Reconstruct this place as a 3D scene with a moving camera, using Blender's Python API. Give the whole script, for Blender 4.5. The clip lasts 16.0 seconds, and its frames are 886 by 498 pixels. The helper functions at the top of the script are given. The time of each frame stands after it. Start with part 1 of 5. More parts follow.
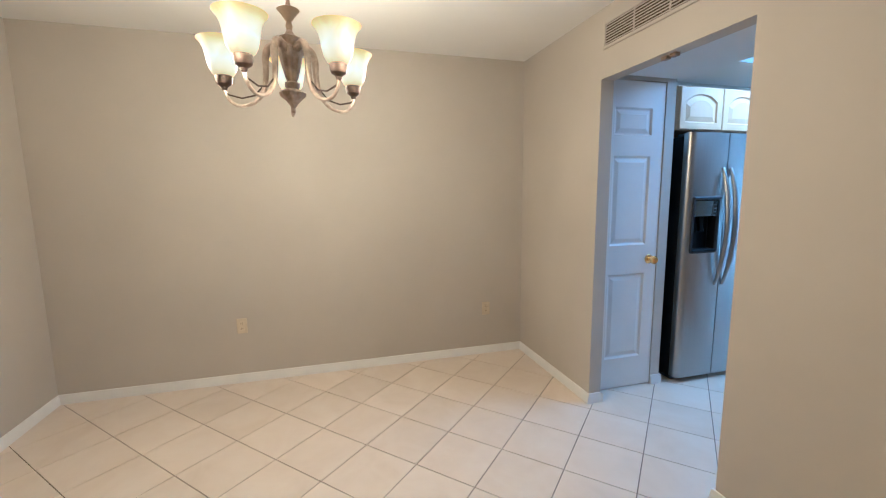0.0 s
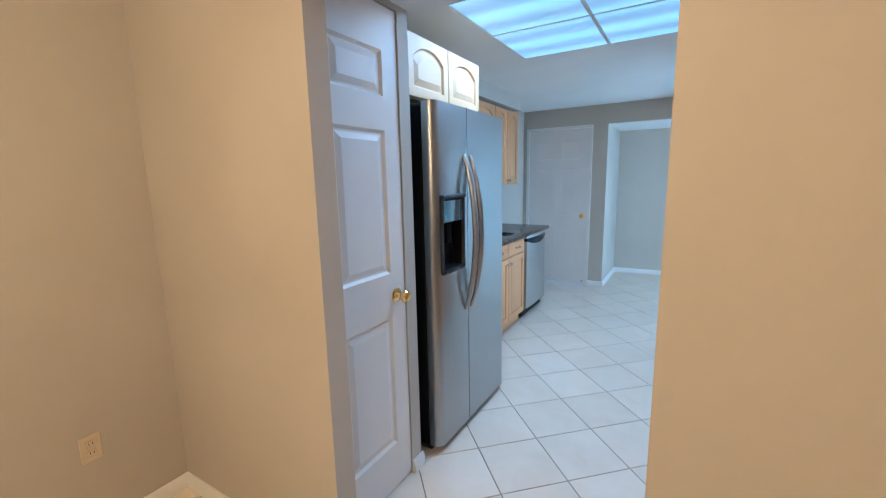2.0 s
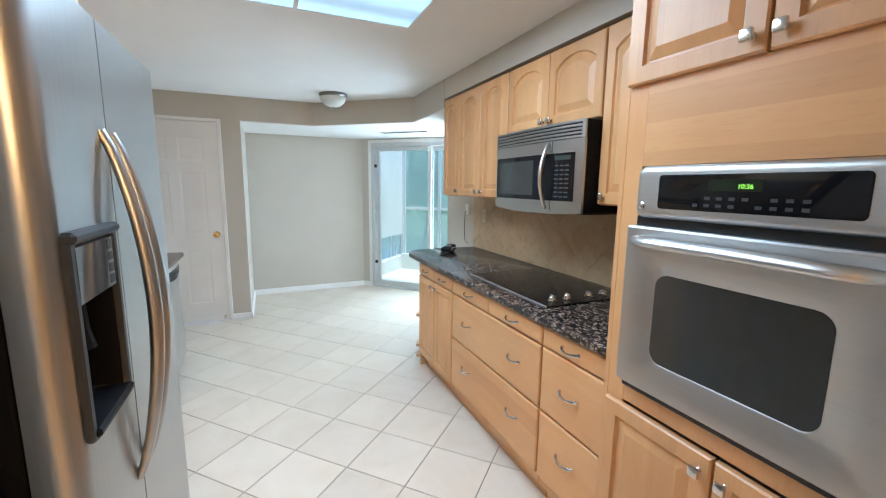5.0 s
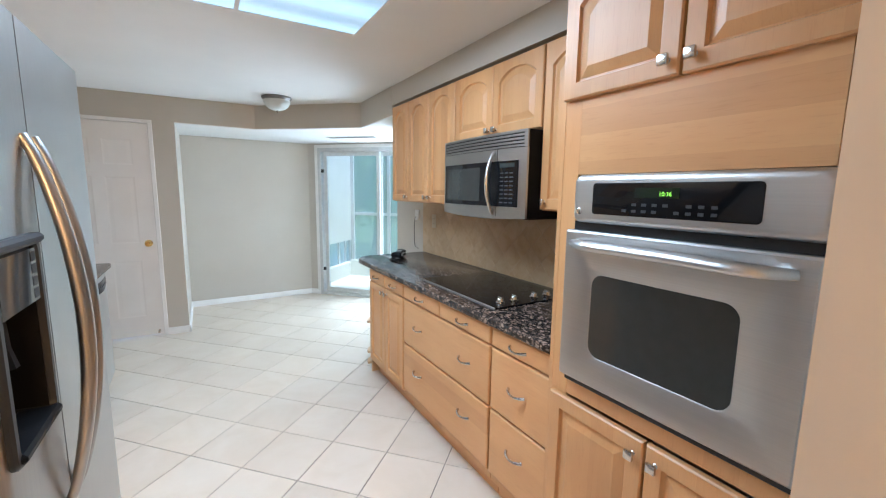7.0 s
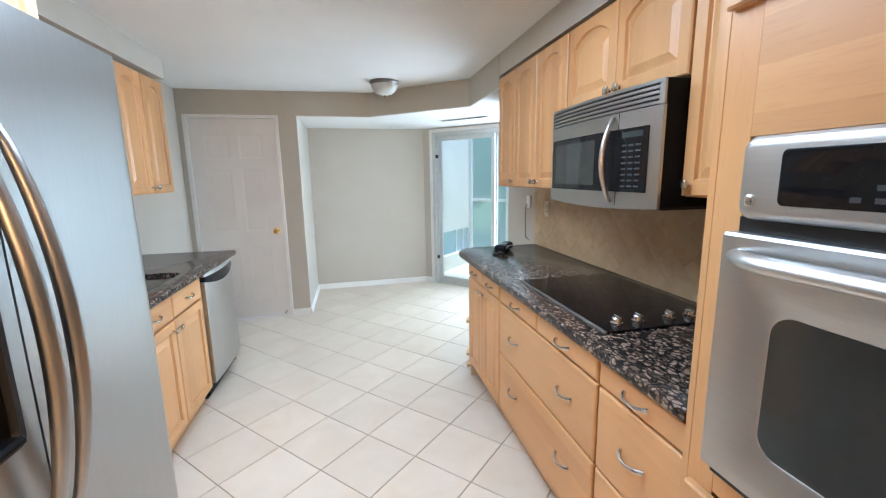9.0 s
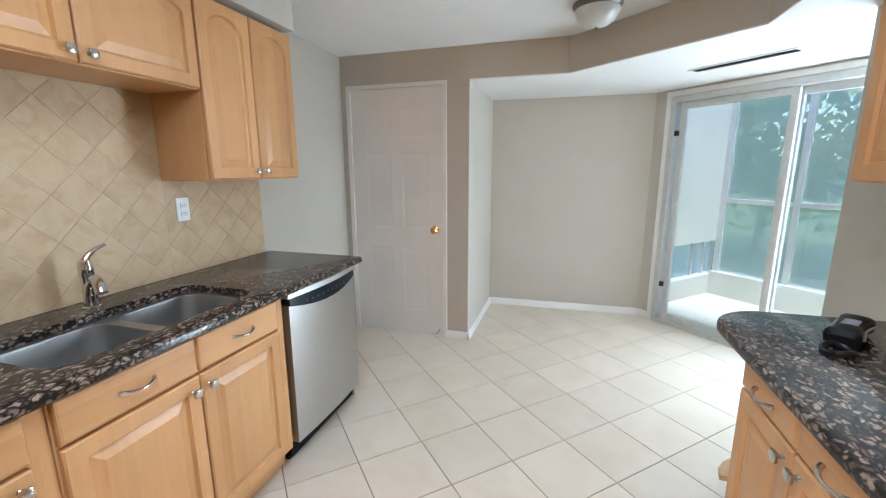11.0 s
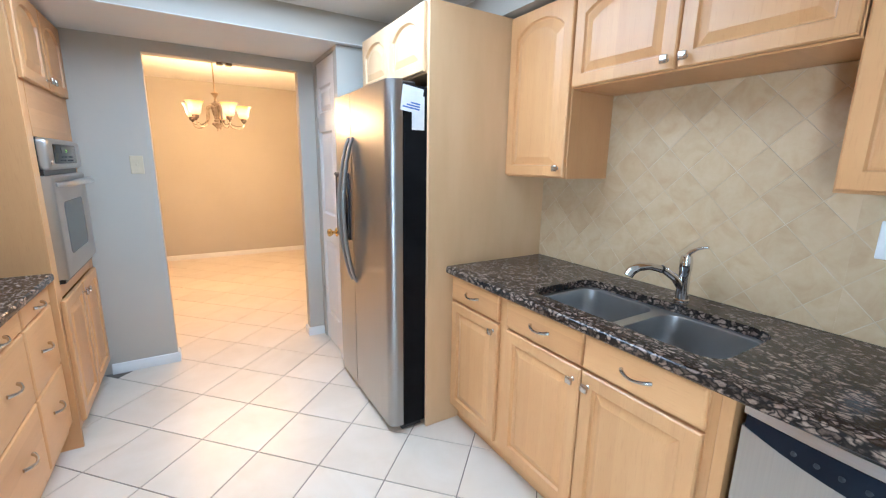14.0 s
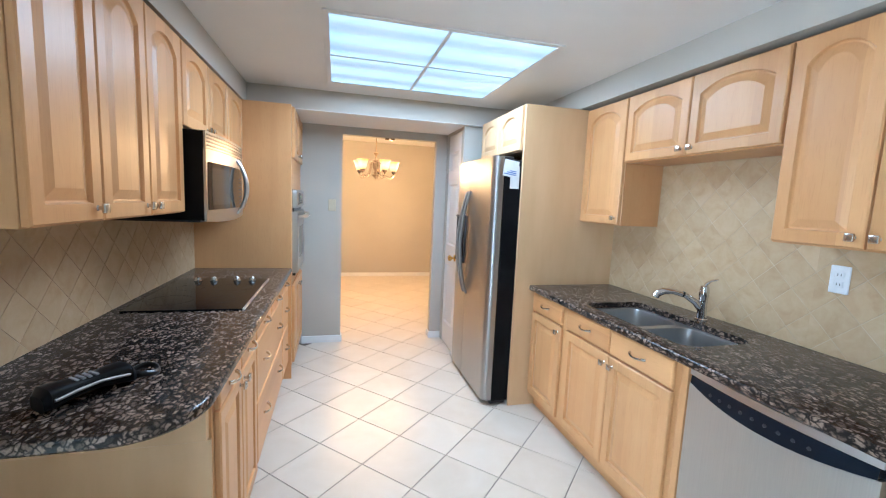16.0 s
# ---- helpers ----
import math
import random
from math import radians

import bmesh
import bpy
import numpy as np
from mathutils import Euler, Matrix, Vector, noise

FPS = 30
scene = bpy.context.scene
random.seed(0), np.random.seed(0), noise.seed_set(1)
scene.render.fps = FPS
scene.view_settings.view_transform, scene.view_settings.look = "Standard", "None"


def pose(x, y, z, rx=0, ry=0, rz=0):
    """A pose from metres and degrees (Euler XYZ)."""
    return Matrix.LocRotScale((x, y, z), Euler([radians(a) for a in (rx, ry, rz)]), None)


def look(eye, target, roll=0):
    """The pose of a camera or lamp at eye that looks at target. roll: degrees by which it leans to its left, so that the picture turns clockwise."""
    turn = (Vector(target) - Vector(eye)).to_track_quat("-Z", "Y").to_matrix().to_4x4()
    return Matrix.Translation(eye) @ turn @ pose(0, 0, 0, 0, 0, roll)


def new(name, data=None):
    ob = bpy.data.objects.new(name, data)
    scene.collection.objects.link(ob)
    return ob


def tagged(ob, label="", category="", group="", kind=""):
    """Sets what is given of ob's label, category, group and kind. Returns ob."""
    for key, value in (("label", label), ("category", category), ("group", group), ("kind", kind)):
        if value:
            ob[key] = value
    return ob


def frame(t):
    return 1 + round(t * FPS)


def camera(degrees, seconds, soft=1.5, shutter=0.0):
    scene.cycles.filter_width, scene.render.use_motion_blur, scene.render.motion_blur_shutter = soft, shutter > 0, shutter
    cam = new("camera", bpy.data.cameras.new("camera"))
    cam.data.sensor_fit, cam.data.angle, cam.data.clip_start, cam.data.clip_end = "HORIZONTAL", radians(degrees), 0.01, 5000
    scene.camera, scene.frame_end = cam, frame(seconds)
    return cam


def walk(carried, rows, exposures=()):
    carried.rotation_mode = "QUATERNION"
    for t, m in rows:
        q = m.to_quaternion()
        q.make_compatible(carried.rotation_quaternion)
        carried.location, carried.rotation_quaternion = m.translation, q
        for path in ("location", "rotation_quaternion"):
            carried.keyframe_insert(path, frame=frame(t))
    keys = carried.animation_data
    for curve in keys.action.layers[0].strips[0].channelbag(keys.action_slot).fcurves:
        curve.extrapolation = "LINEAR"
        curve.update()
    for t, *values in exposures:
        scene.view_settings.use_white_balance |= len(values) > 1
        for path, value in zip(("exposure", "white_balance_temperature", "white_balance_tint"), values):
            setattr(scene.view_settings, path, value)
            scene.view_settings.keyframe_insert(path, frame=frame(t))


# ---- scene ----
cam = camera(94.7, 16.0, soft=1.2)
PATH = [
    (0, (3.283, -1.643, 1.423), (1.374, -1.11, 1.152), -0.6),
    (0.5, (2.928, -1.474, 1.444), (1.14, -0.634, 1.129), -0.3),
    (1, (2.552, -1.353, 1.439), (1.025, -0.108, 1.095), -0.6),
    (1.5, (2.273, -1.148, 1.439), (1.043, 0.389, 1.082), -1.2),
    (2, (2.018, -0.884, 1.455), (1.003, 0.806, 1.119), -1.2),
    (2.5, (1.732, -0.65, 1.45), (1.071, 1.206, 1.105), -1.2),
    (3, (1.579, -0.458, 1.458), (1.315, 1.491, 1.098), -1.8),
    (3.5, (1.508, -0.219, 1.459), (1.545, 1.744, 1.076), -2.2),
    (4, (1.437, -0.111, 1.452), (1.647, 1.838, 1.056), -0.2),
    (4.5, (1.349, -0.083, 1.463), (1.863, 1.815, 1.099), 0.3),
    (5, (1.313, -0.08, 1.469), (2.095, 1.735, 1.162), 0.7),
    (7.5, (1.298, -0.112, 1.478), (2.302, 1.595, 1.194), 0.8),
    (8, (1.313, -0.101, 1.481), (2.288, 1.619, 1.185), 0.9),
    (8.5, (1.426, -0.009, 1.464), (2.265, 1.781, 1.163), 0.6),
    (9, (1.634, 0.192, 1.471), (2.045, 2.118, 1.12), -1.0),
    (11.3, (1.884, 1.772, 1.436), (1.082, 3.559, 1.033), -1.0),
    (11.5, (1.905, 1.928, 1.449), (0.901, 3.612, 1.052), -1.8),
    (12, (1.785, 2.269, 1.447), (0.22, 3.462, 1.094), -2.5),
    (12.5, (1.561, 2.551, 1.423), (-0.34, 3.095, 1.121), 0.5),
    (13, (1.414, 2.782, 1.461), (-0.526, 2.432, 1.124), 0.9),
    (13.5, (1.503, 3.117, 1.455), (-0.016, 1.871, 1.083), 0.5),
    (14, (1.779, 3.436, 1.445), (0.758, 1.765, 1.035), 1.0),
    (14.5, (1.901, 3.817, 1.468), (1.321, 1.928, 1.162), 0.8),
    (15, (1.946, 4.125, 1.495), (1.359, 2.239, 1.184), 2.0),
    (15.5, (2.029, 4.268, 1.492), (1.447, 2.378, 1.195), 2.6),
    (16, (2.035, 4.312, 1.495), (1.527, 2.392, 1.26), 2.5),
]
# seconds, stops, white balance, tint
EXPOSURES = [(0.0, -0.54, 3620, -2), (1.2, -0.53, 3600, -3), (2.0, -0.47, 4250, 1), (3.0, -0.3, 5000, 3), (4.0, -0.15, 5250, 3), (5.0, 0.0, 5300, 6), (9.0, 0.0, 5500, 10), (11.5, -0.25, 5900, 13), (12.0, -0.12, 6000, 14), (12.5, -0.1, 6000, 14), (13.0, 0.02, 5700, 11), (13.5, 0.08, 5250, 9), (14.5, 0.03, 5150, 9), (16.0, 0.05, 5100, 8)]
walk(cam, [(t, look(eye, target, roll)) for t, eye, target, roll in PATH], EXPOSURES)
# ---------------------------------------------------------------- light
world = bpy.data.worlds.new("sky")
scene.world = world
world.use_nodes = True
wn = world.node_tree.nodes
sky = wn.new("ShaderNodeTexSky")
sky.sky_type, sky.sun_disc = "NISHITA", False
sky.sun_elevation, sky.sun_rotation = radians(70), radians(166)
wn["Background"].inputs["Strength"].default_value = 0.42
world.node_tree.links.new(sky.outputs["Color"], wn["Background"].inputs["Color"])


def lamp(name, kind, place, energy, color, **settings):
    data = bpy.data.lights.new(name, kind)
    data.energy, data.color = energy, color
    for key, value in settings.items():
        if key == "size":
            data.size = value
        if key == "size_y":
            data.shape, data.size_y = "RECTANGLE", value
        if key == "radius":
            data.shadow_soft_size = value
        if key == "angle":
            data.angle = value
    ob = new(name, data)
    ob.matrix_world = place
    return ob


# thin overcast sun, high behind the house
lamp("sun_light", "SUN", look((5, 2, 14), (4, 6, 0)), 4.6, (1.0, 0.97, 0.92), angle=radians(12))
WARM = (1.0, 0.545, 0.212)
COOL = (0.80, 0.92, 1.0)
# fluorescent box of the kitchen ceiling
lamp("fluorescent_light", "AREA", pose(1.49, 1.645, 2.322), 46, COOL, size=1.16, size_y=1.16)
# added area lamp in the patio door opening, standing in for sky light
lamp("patio_sky_standin", "AREA", look((3.845, 4.715, 1.02), (2.2, 3.6, 1.02)), 52, (0.84, 0.95, 1.0), size=0.44, size_y=1.84)


# ---------------------------------------------------------------- materials
def material(name):
    m = bpy.data.materials.new(name)
    m.use_nodes = True
    return m, m.node_tree.nodes, m.node_tree.links, m.node_tree.nodes["Principled BSDF"]


def coords(nodes, links, stretch=(1, 1, 1), rand=True):
    """Object coordinates, shifted by a random step for each object."""
    tc = nodes.new("ShaderNodeTexCoord")
    mp = nodes.new("ShaderNodeMapping")
    mp.inputs["Scale"].default_value = stretch
    links.new(tc.outputs["Object"], mp.inputs["Vector"])
    if rand:
        info = nodes.new("ShaderNodeObjectInfo")
        mul = nodes.new("ShaderNodeMath")
        mul.operation = "MULTIPLY"
        mul.inputs[1].default_value = 37.0
        links.new(info.outputs["Random"], mul.inputs[0])
        comb = nodes.new("ShaderNodeCombineXYZ")
        for k in "XYZ":
            links.new(mul.outputs[0], comb.inputs[k])
        links.new(comb.outputs[0], mp.inputs["Location"])
    return mp.outputs["Vector"]


def noise_tex(nodes, links, vec, scale, detail=4, rough=0.55, distort=0.0):
    n = nodes.new("ShaderNodeTexNoise")
    n.inputs["Scale"].default_value, n.inputs["Detail"].default_value = scale, detail
    n.inputs["Roughness"].default_value, n.inputs["Distortion"].default_value = rough, distort
    links.new(vec, n.inputs["Vector"])
    return n.outputs["Fac"]


def ramp(nodes, links, fac, stops):
    r = nodes.new("ShaderNodeValToRGB")
    while len(r.color_ramp.elements) < len(stops):
        r.color_ramp.elements.new(0.5)
    for e, (p, c) in zip(r.color_ramp.elements, stops):
        e.position, e.color = p, (*c, 1)
    links.new(fac, r.inputs["Fac"])
    return r.outputs["Color"]


def mix(nodes, links, fac, a, b, mode="MIX"):
    m = nodes.new("ShaderNodeMix")
    m.data_type, m.blend_type = "RGBA", mode
    for sock, v in ((m.inputs["Factor"], fac), (m.inputs["A"], a), (m.inputs["B"], b)):
        if isinstance(v, (int, float)):
            sock.default_value = v
        elif isinstance(v, tuple):
            sock.default_value = (*v, 1)
        else:
            links.new(v, sock)
    return m.outputs["Result"]


def bump(nodes, links, bsdf, height, strength, distance=0.002):
    if strength <= 0:
        return
    b = nodes.new("ShaderNodeBump")
    b.inputs["Strength"].default_value, b.inputs["Distance"].default_value = strength, distance
    links.new(height, b.inputs["Height"])
    links.new(b.outputs["Normal"], bsdf.inputs["Normal"])


def surface(name, c1, c2, scale, rough, metal=0.0, relief=0.1, fine=60, stretch=(1, 1, 1), spread=0.35, rough_var=0.08, spec=0.5):
    """A two-scale mottled surface: broad colour drift and fine relief."""
    m, nodes, links, bsdf = material(name)
    vec = coords(nodes, links, stretch)
    broad = noise_tex(nodes, links, vec, scale, 5)
    small = noise_tex(nodes, links, vec, fine, 3)
    col = ramp(nodes, links, broad, [(0.5 - spread / 2, c1), (0.5 + spread / 2, c2)])
    links.new(col, bsdf.inputs["Base Color"])
    mr = nodes.new("ShaderNodeMapRange")
    mr.inputs["To Min"].default_value, mr.inputs["To Max"].default_value = rough - rough_var, rough + rough_var
    links.new(broad, mr.inputs["Value"])
    links.new(mr.outputs[0], bsdf.inputs["Roughness"])
    bsdf.inputs["Metallic"].default_value = metal
    bsdf.inputs["Specular IOR Level"].default_value = spec
    bump(nodes, links, bsdf, small, relief)
    return m


def plain(name, c, rough, metal=0.0, emit=None, strength=0.0):
    m, nodes, links, bsdf = material(name)
    vec = coords(nodes, links)
    n = noise_tex(nodes, links, vec, 25, 3)
    col = ramp(nodes, links, n, [(0.3, tuple(v * 0.9 for v in c)), (0.7, c)])
    links.new(col, bsdf.inputs["Base Color"])
    bsdf.inputs["Roughness"].default_value, bsdf.inputs["Metallic"].default_value = rough, metal
    if emit:
        bsdf.inputs["Emission Color"].default_value = (*emit, 1)
        bsdf.inputs["Emission Strength"].default_value = strength
    return m


def wood(name, along):
    """Honey maple: long soft grain along one axis, small flecks, each board a little different."""
    m, nodes, links, bsdf = material(name)
    st = {"z": (9, 9, 0.7), "y": (9, 0.7, 9), "x": (0.7, 9, 9)}[along]
    vec = coords(nodes, links, st)
    grain = noise_tex(nodes, links, vec, 1.7, 6, 0.6, 0.9)
    fine = noise_tex(nodes, links, vec, 22.0, 3)
    broad = noise_tex(nodes, links, coords(nodes, links), 1.6, 2)
    col = ramp(nodes, links, grain, [(0.2, (0.56, 0.288, 0.11)), (0.5, (0.61, 0.325, 0.13)), (0.8, (0.645, 0.36, 0.153))])
    col = mix(nodes, links, 0.35, col, ramp(nodes, links, broad, [(0.35, (0.53, 0.27, 0.105)), (0.65, (0.69, 0.41, 0.19))]))
    flecks = ramp(nodes, links, fine, [(0.32, (0.86, 0.80, 0.74)), (0.45, (1, 1, 1))])
    col = mix(nodes, links, 0.4, col, flecks, "MULTIPLY")
    # glued-up boards, each of its own tone
    tc = nodes.new("ShaderNodeTexCoord")
    sep = nodes.new("ShaderNodeSeparateXYZ")
    links.new(tc.outputs["Object"], sep.inputs[0])
    board = nodes.new("ShaderNodeMath")
    board.operation = "DIVIDE"
    board.inputs[1].default_value = 0.083
    links.new(sep.outputs["Y" if along == "z" else "Z"], board.inputs[0])
    step = nodes.new("ShaderNodeMath")
    step.operation = "FLOOR"
    links.new(board.outputs[0], step.inputs[0])
    info = nodes.new("ShaderNodeObjectInfo")
    seed = nodes.new("ShaderNodeMath")
    seed.operation = "ADD"
    links.new(step.outputs[0], seed.inputs[0])
    links.new(info.outputs["Random"], seed.inputs[1])
    white = nodes.new("ShaderNodeTexWhiteNoise")
    white.noise_dimensions = "1D"
    links.new(seed.outputs[0], white.inputs["W"])
    col = mix(nodes, links, 0.6, col, ramp(nodes, links, white.outputs["Value"], [(0.0, (0.80, 0.74, 0.68)), (0.5, (0.98, 0.97, 0.95)), (1.0, (1, 1, 1))]), "MULTIPLY")
    hsv = nodes.new("ShaderNodeHueSaturation")
    mr = nodes.new("ShaderNodeMapRange")
    mr.inputs["To Min"].default_value, mr.inputs["To Max"].default_value = 0.95, 1.08
    links.new(info.outputs["Random"], mr.inputs["Value"])
    links.new(mr.outputs[0], hsv.inputs["Value"])
    links.new(col, hsv.inputs["Color"])
    links.new(hsv.outputs[0], bsdf.inputs["Base Color"])
    bsdf.inputs["Roughness"].default_value = 0.36
    bump(nodes, links, bsdf, fine, 0.05)
    return m


def granite(name):
    """Polished granite: rounded pinkish-brown blobs, longer than wide, in a black matrix."""
    m, nodes, links, bsdf = material(name)
    vec = coords(nodes, links, (1.0, 0.66, 1.0), rand=False)
    wob = nodes.new("ShaderNodeTexNoise")
    wob.inputs["Scale"].default_value = 30
    links.new(vec, wob.inputs["Vector"])
    wob.inputs["Detail"].default_value = 3
    warped = nodes.new("ShaderNodeMix")
    warped.data_type, warped.blend_type = "VECTOR", "MIX"
    warped.inputs["Factor"].default_value = 0.045
    links.new(vec, warped.inputs["A"])
    links.new(wob.outputs["Color"], warped.inputs["B"])
    edge = nodes.new("ShaderNodeTexVoronoi")
    edge.feature = "DISTANCE_TO_EDGE"
    cell = nodes.new("ShaderNodeTexVoronoi")
    for v in (edge, cell):
        v.inputs["Scale"].default_value = 66
        v.inputs["Randomness"].default_value = 0.9
        links.new(warped.outputs["Result"], v.inputs["Vector"])
    sep = nodes.new("ShaderNodeSeparateColor")
    links.new(cell.outputs["Color"], sep.inputs["Color"])
    blob = ramp(nodes, links, sep.outputs[0], [(0.0, (0.022, 0.018, 0.016)), (0.25, (0.10, 0.070, 0.052)), (0.5, (0.23, 0.160, 0.120)), (1.0, (0.34, 0.250, 0.190))])
    speck = noise_tex(nodes, links, vec, 240, 3)
    blob = mix(nodes, links, 0.55, blob, ramp(nodes, links, speck, [(0.35, (0.40, 0.38, 0.37)), (0.6, (1, 1, 1))]), "MULTIPLY")
    round_mask = ramp(nodes, links, cell.outputs["Distance"], [(0.45, (1, 1, 1)), (0.74, (0, 0, 0))])
    edge_mask = ramp(nodes, links, edge.outputs["Distance"], [(0.01, (0, 0, 0)), (0.24, (1, 1, 1))])
    mask = mix(nodes, links, 1.0, round_mask, edge_mask, "MULTIPLY")
    col = mix(nodes, links, mask, (0.016, 0.013, 0.012), blob)
    links.new(col, bsdf.inputs["Base Color"])
    bsdf.inputs["Roughness"].default_value = 0.17
    bsdf.inputs["Specular IOR Level"].default_value = 0.42
    return m


def brushed(name, along, base=0.55, rough=0.27):
    m, nodes, links, bsdf = material(name)
    st = {"z": (160, 160, 1.2), "y": (160, 1.2, 160), "x": (1.2, 160, 160)}[along]
    n = noise_tex(nodes, links, coords(nodes, links, st), 2.0, 3)
    broad = noise_tex(nodes, links, coords(nodes, links), 2.2, 3)
    links.new(ramp(nodes, links, n, [(0.3, (base * 0.96, base * 0.955, base * 0.94)), (0.7, (base * 1.04, base * 1.03, base * 1.005))]), bsdf.inputs["Base Color"])
    mr = nodes.new("ShaderNodeMapRange")
    mr.inputs["To Min"].default_value, mr.inputs["To Max"].default_value = rough - 0.05, rough + 0.07
    links.new(broad, mr.inputs["Value"])
    links.new(mr.outputs[0], bsdf.inputs["Roughness"])
    bsdf.inputs["Metallic"].default_value = 1.0
    return m


def tile_mat(name, tones, rough, scale, relief):
    m, nodes, links, bsdf = material(name)
    vec = coords(nodes, links)
    a = noise_tex(nodes, links, vec, scale, 6, 0.6, 0.8)
    b = noise_tex(nodes, links, vec, scale * 5, 4)
    col = ramp(nodes, links, a, [(0.28, tones[0]), (0.5, tones[1]), (0.72, tones[2])])
    col = mix(nodes, links, 0.15, col, ramp(nodes, links, b, [(0.3, tones[0]), (0.7, tones[2])]))
    info = nodes.new("ShaderNodeObjectInfo")
    hsv = nodes.new("ShaderNodeHueSaturation")
    mr = nodes.new("ShaderNodeMapRange")
    mr.inputs["To Min"].default_value, mr.inputs["To Max"].default_value = 0.95, 1.04
    links.new(info.outputs["Random"], mr.inputs["Value"])
    links.new(mr.outputs[0], hsv.inputs["Value"])
    links.new(col, hsv.inputs["Color"])
    links.new(hsv.outputs[0], bsdf.inputs["Base Color"])
    mr2 = nodes.new("ShaderNodeMapRange")
    mr2.inputs["To Min"].default_value, mr2.inputs["To Max"].default_value = rough - 0.02, rough + 0.04
    links.new(b, mr2.inputs["Value"])
    links.new(mr2.outputs[0], bsdf.inputs["Roughness"])
    bump(nodes, links, bsdf, b, relief)
    return m


def glass(name, tint=(0.95, 1, 0.98), rough=0.0):
    m, nodes, links, bsdf = material(name)
    bsdf.inputs["Base Color"].default_value = (*tint, 1)
    bsdf.inputs["Transmission Weight"].default_value = 1.0
    bsdf.inputs["Roughness"].default_value, bsdf.inputs["IOR"].default_value = rough, 1.45
    return m


WALL = surface("greige_wall_paint", (0.47, 0.435, 0.375), (0.51, 0.475, 0.415), 1.2, 0.75, relief=0.12, fine=180)
CEIL = surface("white_ceiling_paint", (0.74, 0.73, 0.71), (0.80, 0.79, 0.77), 1.0, 0.85, relief=0.2, fine=140)
TRIM = surface("white_trim_paint", (0.72, 0.71, 0.69), (0.80, 0.79, 0.77), 3.0, 0.42, relief=0.05)
DOORPAINT = surface("white_door_paint", (0.72, 0.69, 0.66), (0.78, 0.755, 0.73), 2.0, 0.45, relief=0.08, fine=90)
WOOD_Z = wood("maple_upright", "z")
WOOD_Y = wood("maple_level", "y")
WOOD_PALE = surface("pale_laminated_panel", (0.58, 0.37, 0.19), (0.66, 0.44, 0.24), 2.0, 0.4, relief=0.06, fine=80, stretch=(3, 3, 0.6))
# dark colour standing in for the shade inside the vents
VENTSHADOW = plain("vent_shadow", (0.05, 0.03, 0.02), 0.8)
GRANITE = granite("brown_granite")
STEEL_Z = brushed("brushed_steel_upright", "z", 0.39, 0.32)
STEEL_Y = brushed("brushed_steel_level", "y", 0.53, 0.36)
STEEL_DARK = brushed("darker_brushed_steel", "y", 0.42, 0.31)
STEEL_PALE = brushed("pale_brushed_steel", "z", 0.50, 0.31)
SINKSTEEL = surface("sink_steel", (0.42, 0.42, 0.42), (0.50, 0.50, 0.495), 5, 0.36, 1.0, relief=0.0, rough_var=0.03)
CHROME = plain("chrome", (0.75, 0.75, 0.76), 0.08, 1.0)
NICKEL = plain("satin_nickel", (0.62, 0.60, 0.57), 0.24, 1.0)
BRASS = plain("polished_brass", (0.83, 0.60, 0.24), 0.16, 1.0)
BLACK = plain("black_plastic", (0.012, 0.012, 0.013), 0.32)
BLACKMATT = surface("black_textured_side", (0.006, 0.006, 0.007), (0.011, 0.011, 0.012), 6, 0.45, relief=0.3, fine=220, spec=0.07)
BLACKDULL = surface("dull_black_plastic", (0.006, 0.006, 0.007), (0.010, 0.010, 0.011), 9, 0.4, spec=0.15)
BLACKGLASS = plain("black_glass", (0.008, 0.008, 0.009), 0.04)
DARKGLASS = plain("tinted_oven_glass", (0.035, 0.037, 0.034), 0.06)
BLACKGLASS.node_tree.nodes["Principled BSDF"].inputs["Specular IOR Level"].default_value = 0.25
HANDLESTEEL = brushed("bright_handle_steel", "y", 0.62, 0.31)
GREYMARK = plain("grey_print", (0.04, 0.04, 0.042), 0.7)
PALEKEY = plain("pale_grey_keys", (0.30, 0.30, 0.31), 0.4)
IVORY = plain("ivory_plastic", (0.62, 0.54, 0.38), 0.4)
WHITEPLASTIC = plain("white_plastic", (0.8, 0.8, 0.8), 0.35)
PAPER = plain("white_paper", (0.8, 0.8, 0.8), 0.7)
BLUEPRINT_INK = plain("blue_print", (0.10, 0.18, 0.45), 0.6)
GREENLED = plain("green_clock_digits", (0.02, 0.1, 0.01), 0.4, emit=(0.45, 1.0, 0.08), strength=1.6)
GROUT = surface("brown_grey_grout", (0.09, 0.07, 0.055), (0.27, 0.23, 0.19), 1.6, 0.9, relief=0.4, fine=200)
TILE = tile_mat("cream_floor_tile", ((0.645, 0.55, 0.435), (0.695, 0.605, 0.495), (0.735, 0.655, 0.555)), 0.30, 3.0, 0.03)
STONE = tile_mat("tumbled_travertine", ((0.43, 0.285, 0.145), (0.505, 0.36, 0.205), (0.55, 0.41, 0.25)), 0.5, 10.0, 0.2)
STONEGROUT = surface("tan_grout", (0.46, 0.35, 0.22), (0.58, 0.47, 0.325), 8, 0.9, relief=0.3, fine=160)
PEWTER = plain("dull_pewter", (0.22, 0.20, 0.19), 0.35, 0.9)
CHARCOAL = surface("charcoal_plastic", (0.028, 0.030, 0.034), (0.036, 0.038, 0.042), 12, 0.38, relief=0.05, spec=0.2)
DARKMIRROR = plain("dark_mirror_panel", (0.34, 0.37, 0.39), 0.07, 0.9)
